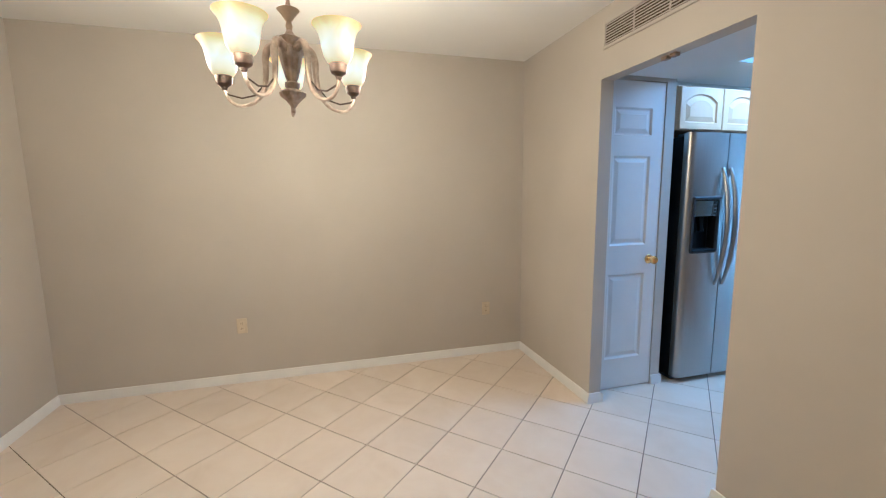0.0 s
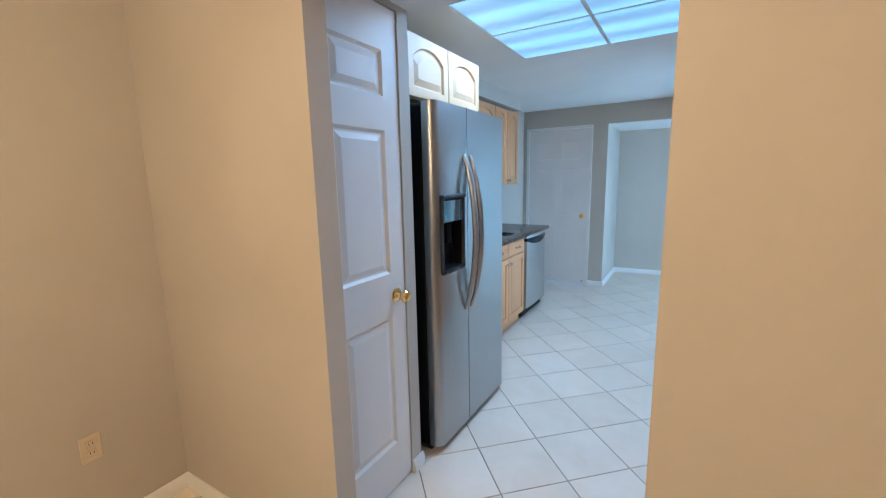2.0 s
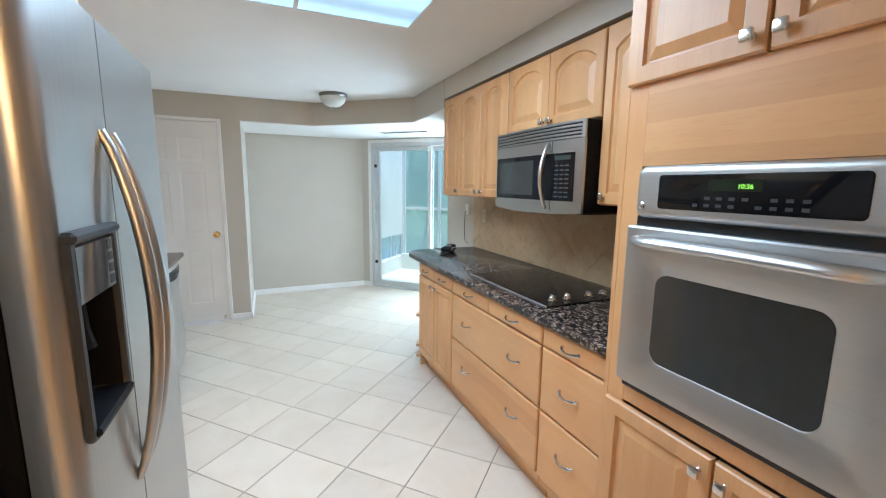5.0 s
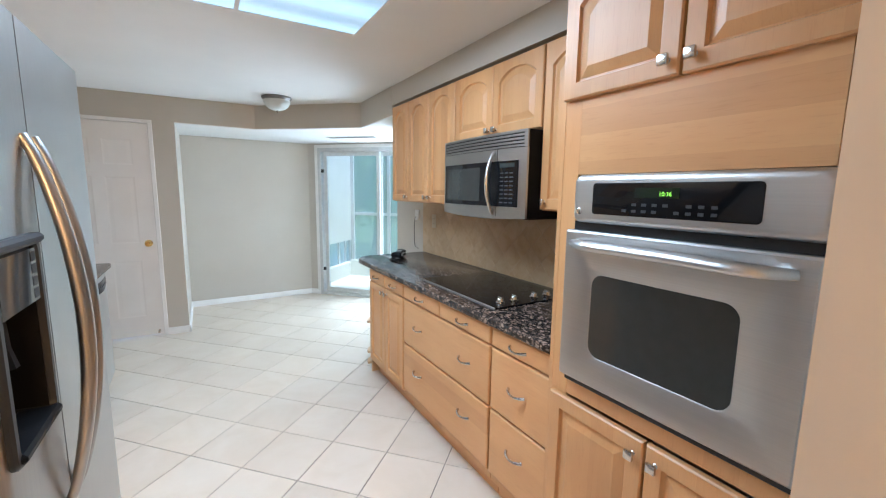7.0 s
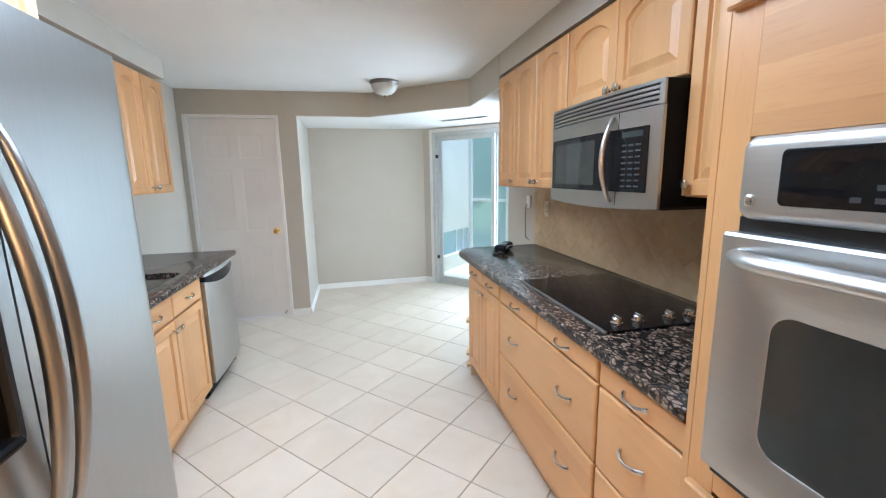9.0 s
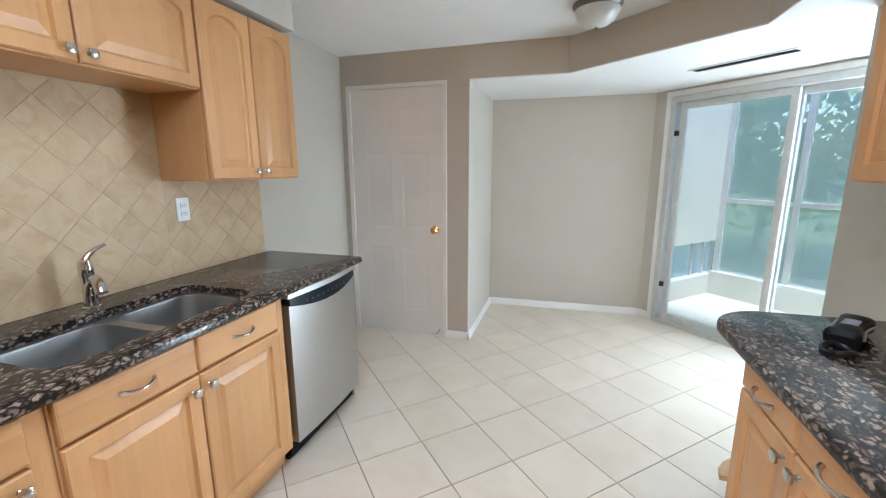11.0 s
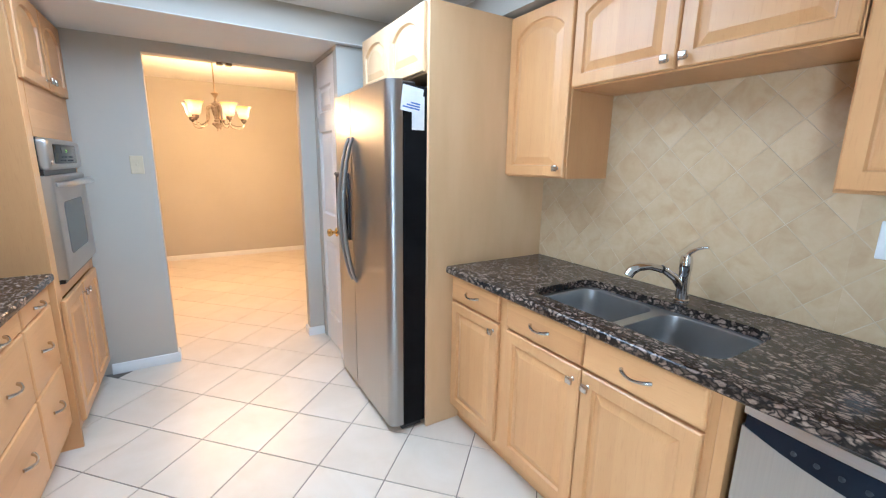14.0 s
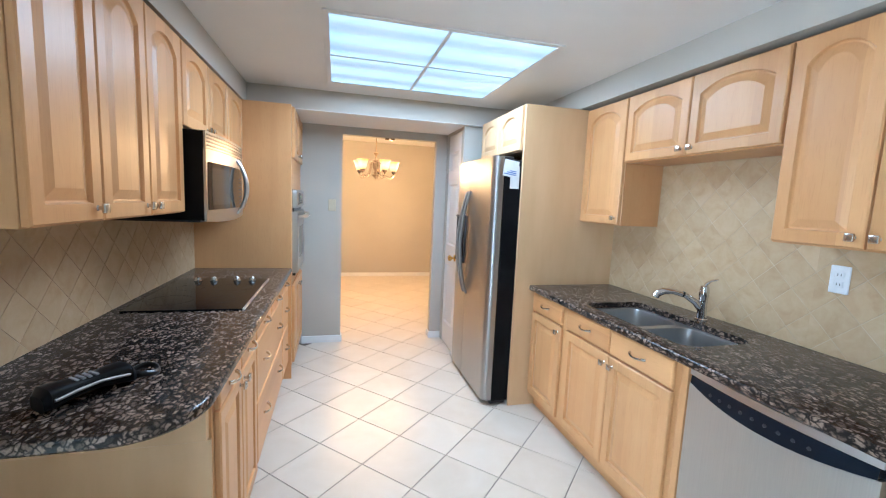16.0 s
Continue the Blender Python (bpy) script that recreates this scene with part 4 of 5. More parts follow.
part("sheet", boxes((0.795, 0.862, 1.6315, 1.6325, 1.60, 1.755)), PAPER, note)
part("sheet", posed(boxes((-0.06, 0.05, 0, 0.001, -0.055, 0.06)), Matrix.Translation((0.868, 1.6345, 1.735)) @ Matrix.Rotation(radians(-8), 4, "Y")), PAPER, note)
for k in range(3):
    part("print_bar", posed(boxes((-0.05, 0.04 - 0.02 * k, 0.001, 0.0015, -0.04 + 0.012 * k, -0.033 + 0.012 * k)), Matrix.Translation((0.868, 1.6347, 1.735)) @ Matrix.Rotation(radians(-8), 4, "Y")), BLUEPRINT_INK, note, "blue line of small print")

oven = thing("wall_oven", (2.36, 0.527, 0.835), "built-in stainless steel wall oven with a dark window", "oven")
part("body", boxes((2.375, 2.95, 0.208, 0.845, 0.834, 1.532)), BLACKMATT, oven)
part("bottom_vent", boxes((2.352, 2.3745, 0.195, 0.841, 0.836, 0.856), bev=0.002), BLACK, oven)
part("gap", boxes((2.362, 2.3745, 0.195, 0.841, 1.352, 1.385)), BLACK, oven)
bm = bmesh.new()
O = lambda i, x: [(x, y, z) for y, z in round_rect(0.182 + i, 0.832 - i, 1.383 + i, 1.532 - i, 0.022, 6)]
rings(bm, [O(0, 2.3742), O(0, 2.350), O(0.003, 2.343), O(0.008, 2.338), O(0.014, 2.3355), O(0.020, 2.335)])
ctl = part("control_panel", bm, STEEL_Y, oven)
bm = bmesh.new()
O = lambda i, x: [(x, y, z) for y, z in round_rect(0.303 + i, 0.752 - i, 1.412 + i, 1.506 - i, 0.01, 3)]
rings(bm, [O(0, 2.3348), O(0, 2.3335), O(0.001, 2.333)])
part("display_glass", bm, BLACKGLASS, ctl)
bm = bmesh.new()
lathe(bm, [(0.011, 0), (0.011, 0.003), (0.008, 0.005), (0, 0.005)], facing("west", 2.335, 0.803, 1.418), 16)
part("badge", bm, CHROME, ctl, "small round metal badge")
for k in range(9):
    yb = 0.64 - 0.030 * k
    for zz in (1.427, 1.445):
        if (k * 7 + int(zz * 1000)) % 5:
            part("button_mark", boxes((2.3322, 2.3329, yb - 0.007, yb + 0.007, zz - 0.004, zz + 0.004)), GREYMARK, ctl, "small grey button print")
part("clock_window", boxes((2.3322, 2.3329, 0.485, 0.61, 1.464, 1.492)), plain("dark_green_window", (0.012, 0.02, 0.008), 0.1), ctl)
cu = bpy.data.curves.new("clock_text", "FONT")
cu.body, cu.size, cu.align_x = "10:36", 0.016, "CENTER"
tob = new("clock_text", cu)
tob.matrix_world = facing("west", 2.3318, 0.522, 1.470)
bpy.context.view_layer.update()
me = bpy.data.meshes.new_from_object(tob.evaluated_get(bpy.context.evaluated_depsgraph_get()))
me.transform(facing("west", 2.3318, 0.522, 1.470))
me.transform(Matrix.Translation(-origin_of(ctl)))
bpy.data.objects.remove(tob)
me.materials.clear()
me.materials.append(GREENLED)
dig = new("clock_digits", me)
dig.parent = ctl
tagged(dig, "green clock digits reading 10:36")
bm = bmesh.new()
D = lambda i, x: [(x, y, z) for y, z in round_rect(0.190 + i, 0.852 - i, 0.858 + i, 1.356 - i, 0.006, 6)]
N = lambda i, x: [(x, y, z) for y, z in round_rect(0.318 + i, 0.738 - i, 0.958 + i, 1.230 - i, 0.038, 6)]
rings(bm, [D(0, 2.3742), D(0, 2.338), D(0.006, 2.332), N(0, 2.332), N(0.003, 2.334), N(0.006, 2.3365)], cap_last=True)
odoor = part("oven_door", bm, STEEL_Y, oven, "brushed steel oven door")
bm = bmesh.new()
rings(bm, [N(0.0035, 2.336), N(0.0035, 2.3335)])
part("window", bm, DARKGLASS, odoor, "dark tinted oven window")
bm = bmesh.new()
pts = [(2.332 - 0.048 * min(1, math.sin(math.pi * k / 24) * 2.2) ** 0.6, 0.820 - 0.59 * k / 24, 1.316 + 0.004 * math.sin(math.pi * k / 24)) for k in range(25)]
tube(bm, pts, [0.013 + 0.005 * min(1, 3 * math.sin(math.pi * k / 24)) for k in range(25)], 14, 0.75)
part("handle", bm, HANDLESTEEL, odoor, "thick steel bar handle")

mw = thing("microwave", (2.85, 1.775, 1.345), "stainless steel over-the-range microwave with black sides", "microwave")
part("body", boxes((2.640, 3.055, 1.388, 2.150, 1.352, 1.772), bev=0.003), BLACKMATT, mw)
part("underside", boxes((2.66, 3.05, 1.40, 2.140, 1.342, 1.352)), BLACK, mw)


def mw_front(y):
    s = (y - 1.769) / 0.381
    return 2.628 - 0.022 * (1 - s * s)


def mw_strip(bm, y0, y1, z0, z1, lift=0.0, back=2.6395, low=None):
    n = 12
    ys = [y0 + (y1 - y0) * k / n for k in range(n + 1)]
    f = lambda z: [(mw_front(y) - lift, y, z(y)) for y in ys] + [(back, y1, z(y1)), (back, y0, z(y0))]
    rings(bm, [f(lambda y: low(y) if low else z0), f(lambda y: z1)])
    return bm


sag = lambda y: 1.348 - 0.014 * (1 - ((y - 1.769) / 0.381) ** 2)
bm = bmesh.new()
mw_strip(bm, 1.388, 2.150, 1.34, 1.69, low=sag)
face = part("front", bm, STEEL_DARK, mw, "curved brushed steel front")
bm = bmesh.new()
mw_strip(bm, 1.389, 2.149, 1.692, 1.772, lift=-0.010)
part("vent_back", bm, BLACK, mw)
for k in range(5):
    bm = bmesh.new()
    z = 1.694 + 0.0165 * k
    mw_strip(bm, 1.41 if k < 4 else 1.388, 2.140 if k < 4 else 2.150, z, z + (0.0095 if k < 4 else 0.012), back=2.636)
    part("vent_slat", bm, STEEL_DARK, mw)
for y0, y1 in ((1.3882, 1.409), (2.141, 2.1498)):
    bm = bmesh.new()
    mw_strip(bm, y0, y1, 1.692, 1.7595, back=2.636)
    part("vent_end", bm, STEEL_DARK, mw)
bm = bmesh.new()
mw_strip(bm, 1.440, 2.132, 1.402, 1.630, lift=0.0025)
part("door_glass", bm, BLACKGLASS, face)
bm = bmesh.new()
mw_strip(bm, 1.735, 2.09, 1.425, 1.605, lift=0.0032)
part("window", bm, DARKGLASS, face, "dark meshed microwave window")
bm = bmesh.new()
mw_strip(bm, 1.592, 1.5945, 1.352, 1.689, lift=0.0008)
part("door_seam", bm, BLACK, face)
bm = bmesh.new()
pts = [(2.608 - 0.05 * math.sin(math.pi * k / 20) ** 0.8, 1.622 - 0.012 * math.sin(math.pi * k / 20), 1.362 + 0.315 * k / 20) for k in range(21)]
tube(bm, pts, [0.009 + 0.006 * math.sin(math.pi * k / 20) for k in range(21)], 12, 0.8)
part("handle", bm, HANDLESTEEL, face, "bowed steel handle")
for r_ in range(8):
    for c_ in range(3):
        y = 1.553 - 0.034 * c_
        z = 1.42 + 0.021 * r_
        bm = bmesh.new()
        mw_strip(bm, y - 0.012, y + 0.012, z, z + 0.006, lift=0.0034)
        part("key_mark", bm, GREYMARK, face, "small grey key print")
bm = bmesh.new()
mw_strip(bm, 1.465, 1.568, 1.597, 1.618, lift=0.0034)
part("display", bm, plain("dim_display", (0.03, 0.04, 0.04), 0.1), face)

dw = thing("dishwasher", (0.35, 3.34, 0), "stainless steel dishwasher with a curved black control strip", "dishwasher")
part("tub", boxes((0.06, 0.60, 3.045, 3.655, 0.02, 0.873)), BLACKMATT, dw)
part("toe_kick", boxes((0.56, 0.585, 3.047, 3.653, 0.0, 0.105)), BLACK, dw)


def dw_plan(bow):
    ys = [3.048 + 0.604 * k / 14 for k in range(15)]
    return [(0.648 + bow * (1 - ((y - 3.35) / 0.302) ** 2), y) for y in ys]


def dw_shell(zs, bows):
    bm = bmesh.new()
    loops = []
    for z, b in zip(zs, bows):
        loops.append([(x, y, z) for x, y in dw_plan(b)] + [(0.602, 3.652, z), (0.602, 3.048, z)])
    return rings(bm, loops)


loops = []
for z, b, up in ((0.11, 0.012, 0), (0.30, 0.016, 0), (0.60, 0.02, 0), (0.772, 0.026, 0), (0.774, 0.0265, 0.040)):
    row = dw_plan(b)
    loops.append([(x, y, z + up * ((y - 3.35) / 0.302) ** 2) for x, y in row] + [(0.602, 3.652, z + up), (0.602, 3.048, z + up)])
part("door", rings(bmesh.new(), loops), STEEL_PALE, dw, "brushed steel dishwasher door")
# control strip with a curved lower edge, and the steel lip over it
bm = bmesh.new()
strip = []
for k in range(15):
    y = 3.055 + 0.59 * k / 14
    s = (y - 3.35) / 0.295
    strip.append((0.652 + 0.027 * (1 - s * s), y, 0.775 + 0.040 * s * s))
lo = [bm.verts.new(p) for p in strip]
hi = [bm.verts.new((x - 0.004, y, 0.846)) for x, y, z in strip]
lo2 = [bm.verts.new((0.61, y, z)) for x, y, z in strip]
hi2 = [bm.verts.new((0.61, y, 0.846)) for x, y, z in strip]
for i in range(14):
    for a, b in ((lo, hi), (hi, hi2), (hi2, lo2), (lo2, lo)):
        bm.faces.new((a[i], a[i + 1], b[i + 1], b[i]))
for i in (0, 14):
    bm.faces.new((lo[i], hi[i], hi2[i], lo2[i]))
strip_ob = part("control_strip", bm, surface("blue_black_plastic", (0.007, 0.010, 0.016), (0.010, 0.014, 0.021), 9, 0.2, spec=0.18), dw, "curved glossy black control strip")
for k in range(9):
    y = 3.16 + 0.042 * k
    s = (y - 3.35) / 0.295
    bm = bmesh.new()
    lathe(bm, [(0.006, 0), (0.006, 0.003), (0.004, 0.004), (0, 0.004)], facing("east", 0.6495 + 0.027 * (1 - s * s), y, 0.812), 12)
    part("button", bm, plain("dark_button", (0.014, 0.017, 0.022), 0.4), strip_ob)
part("lip", dw_shell((0.848, 0.874), (0.026, 0.022)), STEEL_Y, dw)


# ---------------------------------------------------------------- chandelier and other lights
CH = Vector((1.488, -1.757, 0))
chand = thing("chandelier", (CH.x, CH.y, 2.51), "lit bronze five-arm chandelier with alabaster bell shades", "chandelier")
T = Matrix.Translation((CH.x, CH.y, 0))
bm = bmesh.new()
lathe(bm, [(0.0, 1.745), (0.006, 1.747), (0.009, 1.757), (0.005, 1.766), (0.010, 1.772), (0.028, 1.795), (0.045, 1.812), (0.047, 1.825), (0.040, 1.832), (0.022, 1.840), (0.028, 1.848), (0.029, 1.862), (0.018, 1.868), (0.022, 1.88), (0.034, 1.93), (0.042, 1.975), (0.047, 1.99), (0.036, 2.0), (0.040, 2.014), (0.044, 2.030), (0.030, 2.036), (0.018, 2.045), (0.010, 2.06)], T, 64)
for v in bm.verts:
    if 1.872 < v.co.z < 1.992 or 1.80 < v.co.z < 1.83:
        dx, dy = v.co.x - CH.x, v.co.y - CH.y
        k = 1 + 0.10 * math.cos(8 * math.atan2(dy, dx))
        v.co.x, v.co.y = CH.x + dx * k, CH.y + dy * k
part("column", bm, AGED, chand)
bm = bmesh.new()
lathe(bm, [(0.010, 2.06), (0.014, 2.075), (0.010, 2.090), (0.030, 2.120), (0.043, 2.134), (0.030, 2.142), (0.009, 2.150), (0.007, 2.17), (0.007, 2.455)], T, 16)
part("stem", bm, CREAMGOLD, chand)
bm = bmesh.new()
lathe(bm, [(0.0, 2.445), (0.02, 2.45), (0.05, 2.475), (0.065, 2.50), (0.066, 2.5098)], T, 24)
part("canopy", bm, CREAMGOLD, chand)
R = 0.265
for k in range(5):
    a = radians(-31 + 72 * k)
    c, s = math.cos(a), math.sin(a)
    at = lambda r, z, c=c, s=s: (CH.x + r * c, CH.y + r * s, z)
    key = [(0.03, 1.985), (0.075, 2.0), (0.098, 1.965), (0.10, 1.90), (0.112, 1.835), (0.15, 1.79), (0.20, 1.775), (0.235, 1.785), (0.258, 1.812), (R, 1.845)]
    bm = bmesh.new()
    pts = []
    for i in range(len(key) - 1):
        p0, p1, p2, p3 = key[max(i - 1, 0)], key[i], key[i + 1], key[min(i + 2, len(key) - 1)]
        for q in range(4):
            t = q / 4
            pts.append(tuple(0.5 * (2 * p1[j] + (p2[j] - p0[j]) * t + (2 * p0[j] - 5 * p1[j] + 4 * p2[j] - p3[j]) * t * t + (3 * p1[j] - p0[j] - 3 * p2[j] + p3[j]) * t ** 3) for j in (0, 1)))
    pts.append(key[-1])
    tube(bm, [at(*p) for p in pts], [0.018 - 0.0115 * min(1, i / 22) for i in range(len(pts))], 10)
    arm = part("arm", bm, AGED, chand)
    bm = bmesh.new()
    tube(bm, [at(0.105, 1.86), at(0.15, 1.815), at(0.20, 1.805), at(0.25, 1.818), at(0.275, 1.84)], 0.0035, 6)
    part("scroll", bm, DARKBRONZE, arm)
    A = Matrix.Translation(at(R, 0))
    bm = bmesh.new()
    lathe(bm, [(0.0, 1.832), (0.010, 1.836), (0.012, 1.846), (0.028, 1.858), (0.031, 1.868), (0.033, 1.886), (0.028, 1.892), (0, 1.893)], A, 16)
    part("shade_holder", bm, DARKBRONZE, arm, "dark bronze cup")
    bm = bmesh.new()
    prof = [(0.026, 1.886), (0.040, 1.896), (0.050, 1.915), (0.056, 1.940), (0.060, 1.966), (0.066, 1.990), (0.076, 2.010), (0.087, 2.021)]
    inner = [(r - 0.004, z + 0.001) for r, z in reversed(prof)]
    lathe(bm, prof + inner, A, 28, caps=False)
    shade = part("shade", bm, SHADE, arm, "glowing amber alabaster bell shade")
    bm = bmesh.new()
    lathe(bm, [(0.0, 1.894), (0.012, 1.896), (0.013, 1.91), (0.023, 1.93), (0.025, 1.948), (0.019, 1.966), (0, 1.972)], A, 14)
    part("bulb", bm, BULB, arm, "lit bulb")
    lamp("chandelier_light", "POINT", Matrix.Translation(at(R + 0.16, 1.94)), 30, WARM, radius=0.03)

dome = thing("dome_light", (1.96, 4.19, 2.34), "unlit flush ceiling light with frosted glass bowl", "ceiling light")
DT = Matrix.Translation((1.96, 4.19, 0))
bm = bmesh.new()
lathe(bm, [(0.135, 2.3398), (0.137, 2.33), (0.128, 2.315), (0.118, 2.308), (0.10, 2.306)], DT, 32)
part("rim", bm, PEWTER, dome)
bm = bmesh.new()
lathe(bm, [(0.122, 2.309), (0.118, 2.285), (0.10, 2.255), (0.07, 2.232), (0.03, 2.220), (0.0, 2.218)], DT, 32)
part("bowl", bm, FROST, dome)
bm = bmesh.new()
lathe(bm, [(0.014, 2.222), (0.014, 2.214), (0.006, 2.210), (0.009, 2.204), (0.006, 2.197), (0, 2.196)], DT, 14)
part("finial", bm, NICKEL, dome)


# ---------------------------------------------------------------- outlets, switches, telephone
def plate(m, label, mat, kind):
    th = thing("wall_outlet" if kind == "outlet" else "light_switch", m.translation, label, "outlet" if kind == "outlet" else "light switch")
    rot = m.to_3x3().to_4x4()
    part("cover", posed(box(bmesh.new(), -0.036, 0.036, -0.058, 0.058, 0, 0.006, bev=0.003), rot), mat, th, world_space=False)
    if kind == "outlet":
        for z in (-0.02, 0.02):
            f = part("socket", posed(box(bmesh.new(), -0.017, 0.017, z - 0.014, z + 0.014, 0.006, 0.009, bev=0.003), rot), mat, th, world_space=False)
            for xx in (-0.006, 0.006):
                part("slot", posed(box(bmesh.new(), xx - 0.0012, xx + 0.0012, z - 0.004, z + 0.005, 0.009, 0.0094), rot), BLACK, f, world_space=False)
    else:
        part("toggle", posed(box(bmesh.new(), -0.005, 0.005, -0.004, 0.012, 0.006, 0.017, bev=0.002), rot), mat, th, world_space=False)
    return th


plate(facing("east", 0.0005, -2.31, 0.445), "ivory duplex wall outlet low on the dining wall", IVORY, "outlet")
plate(facing("east", 0.0005, -0.34, 0.41), "ivory duplex wall outlet low on the dining wall", IVORY, "outlet")
plate(facing("east", 0.010, 3.116, 1.241), "white duplex outlet in the stone backsplash", WHITEPLASTIC, "outlet")
plate(facing("west", 3.050, 3.04, 1.214), "ivory duplex outlet in the stone backsplash", IVORY, "outlet")
plate(facing("north", 2.075, 0.0905, 1.403), "ivory light switch beside the kitchen opening", IVORY, "switch")
# a switch plate stands in for the dining wall thermostat
plate(facing("south", 2.505, -0.0005, 1.36), "ivory switch plate standing in for the thermostat on the dining wall", IVORY, "switch")

jack = thing("phone_jack", (3.059, 3.38, 1.24), "small white phone jack with a hanging dark cord", "phone jack")
part("cover", boxes((3.046, 3.0595, 3.345, 3.415, 1.20, 1.30), bev=0.003), WHITEPLASTIC, jack)
bm = bmesh.new()
tube(bm, [(3.04, 3.385, 1.235), (3.03, 3.39, 1.20), (3.032, 3.40, 1.10), (3.035, 3.402, 1.02), (3.04, 3.40, 0.95), (3.04, 3.33, 0.935)], 0.003, 6)
part("cord", bm, BLACK, jack, "thin black telephone cord")

phone = thing("telephone_handset", (2.70, 3.01, 0.915), "black cordless telephone handset lying on the granite", "telephone")
PM = Matrix.Translation((2.70, 3.02, 0.9155)) @ Matrix.Rotation(radians(233), 4, "Z") @ Matrix.Diagonal((0.95, 1.35, 1.45, 1))
bm = bmesh.new()
loops = []
for k in range(17):
    t = k / 16
    x = -0.115 + 0.23 * t
    lift = 0.010 * math.sin(math.pi * t) ** 1.2
    half = 0.027 + 0.005 * math.cos(2 * math.pi * t)
    thick = 0.034 + 0.006 * math.cos(2 * math.pi * t)
    if k in (0, 16):
        half, thick = half * 0.75, thick * 0.7
    loops.append([(x, half * math.copysign(abs(math.cos(a)) ** 0.6, math.cos(a)), lift + thick / 2 * (1 + math.copysign(abs(math.sin(a)) ** 0.6, math.sin(a)))) for a in [2 * math.pi * q / 16 for q in range(16)]])
rings(bm, loops)
part("handset", posed(bm, PM), BLACKDULL, phone)
for sd in (-1, 1):
    bm = bmesh.new()
    tube(bm, [(-0.095, 0.0325 * sd, 0.022), (-0.04, 0.0285 * sd, 0.026), (0.02, 0.0265 * sd, 0.028), (0.09, 0.0325 * sd, 0.024)], 0.003, 6)
    part("side_strip", posed(bm, PM), HANDLESTEEL, phone, "silver side strip")
for k in range(4):
    bm = bmesh.new()
    box(bm, -0.035 + 0.016 * k, -0.026 + 0.016 * k, -0.014, 0.014, 0.036, 0.0405, bev=0.001)
    part("key_row", posed(bm, PM), PALEKEY, phone, "row of pale grey keys")
bm = bmesh.new()
seg = 28
tube(bm, [(0.158 + 0.042 * math.cos(2 * math.pi * k / seg), 0.004 + 0.026 * math.sin(2 * math.pi * k / seg), 0.007 + 0.004 * math.sin(4 * math.pi * k / seg)) for k in range(seg + 1)], 0.0065, 8)
part("cord_loop", posed(bm, PM), BLACK, phone, "coiled black cord")


# ---------------------------------------------------------------- outside the patio door
OUT = surface("white_balcony_paint", (0.56, 0.56, 0.50), (0.63, 0.63, 0.57), 1.5, 0.7)


def haze_mat():
    """Added pale sheet: part clear, part translucent, imitating the washed-out haze outdoors."""
    m, nodes, links, bsdf = material("pale_haze_sheet")
    n = noise_tex(nodes, links, coords(nodes, links), 1.3, 3)
    clear = nodes.new("ShaderNodeBsdfTransparent")
    lit = nodes.new("ShaderNodeBsdfTranslucent")
    links.new(ramp(nodes, links, n, [(0.3, (0.78, 0.90, 0.84)), (0.7, (0.90, 0.95, 0.93))]), lit.inputs["Color"])
    both = nodes.new("ShaderNodeMixShader")
    both.inputs["Fac"].default_value = 0.4
    links.new(clear.outputs[0], both.inputs[1])
    links.new(lit.outputs[0], both.inputs[2])
    links.new(both.outputs[0], nodes["Material Output"].inputs["Surface"])
    return m


HAZE = haze_mat()
bal = solo("balcony_floor", posed(boxes((-1.2, 3.4, 0.16, 1.75, -0.12, -0.03)), DIAG), OUT, "pale painted balcony floor", "balcony", kind="structure", smooth=False)
side = thing("balcony_side_wall", (0, 0, 0), "white side wall of the balcony with a low window", "wall", kind="structure")
part("wall", posed(boxes((-0.34, -0.14, 0.165, 0.55, -0.03, 2.5), (-0.34, -0.14, 0.55, 1.62, 0.60, 2.5), (-0.34, -0.14, 0.55, 1.62, -0.03, 0.20)), DIAG), OUT, side, smooth=False)
for d0 in (0.55, 1.18, 1.40, 1.58):
    part("mullion", posed(boxes((-0.27, -0.21, d0, d0 + 0.04, 0.20, 0.60)), DIAG), ALU, side)
part("screen_panel", posed(boxes((-0.242, -0.240, 0.59, 1.58, 0.20, 0.60)), DIAG), HAZE, side, "added pale sheet that hazes the view").visible_shadow = False
solo("balcony_far_wall", posed(boxes((2.6, 2.8, 0.165, 1.62, -0.03, 2.5)), DIAG), OUT, "white side wall of the balcony", "wall", kind="structure", smooth=False)
solo("balcony_kerb", posed(boxes((-0.14, 2.6, 1.45, 1.62, -0.03, 0.24)), DIAG), OUT, "low white kerb along the balcony edge", "kerb", kind="structure", smooth=False)
glz = thing("balcony_glazing", (0, 0, 0), "white framed balcony glazing filled with added haze sheets", "window", kind="structure")
POSTS = ((-0.14, -0.08), (0.55, 0.60), (1.55, 1.60), (2.54, 2.6))
for a0, a1 in POSTS:
    part("post", posed(boxes((a0, a1, 1.50, 1.56, 0.24, 2.5)), DIAG), ALU, glz)
for (_, a0), (a1, _) in zip(POSTS, POSTS[1:]):
    part("rail", posed(boxes((a0, a1, 1.51, 1.55, 1.04, 1.09)), DIAG), ALU, glz)
    for z0, z1 in ((0.24, 1.04), (1.09, 2.42)):
        part("screen_panel", posed(boxes((a0, a1, 1.529, 1.531, z0, z1)), DIAG), HAZE, glz, "added pale sheet that hazes the view").visible_shadow = False
part("top_rail", posed(boxes((-0.08, 2.54, 1.505, 1.555, 2.42, 2.5)), DIAG), ALU, glz)
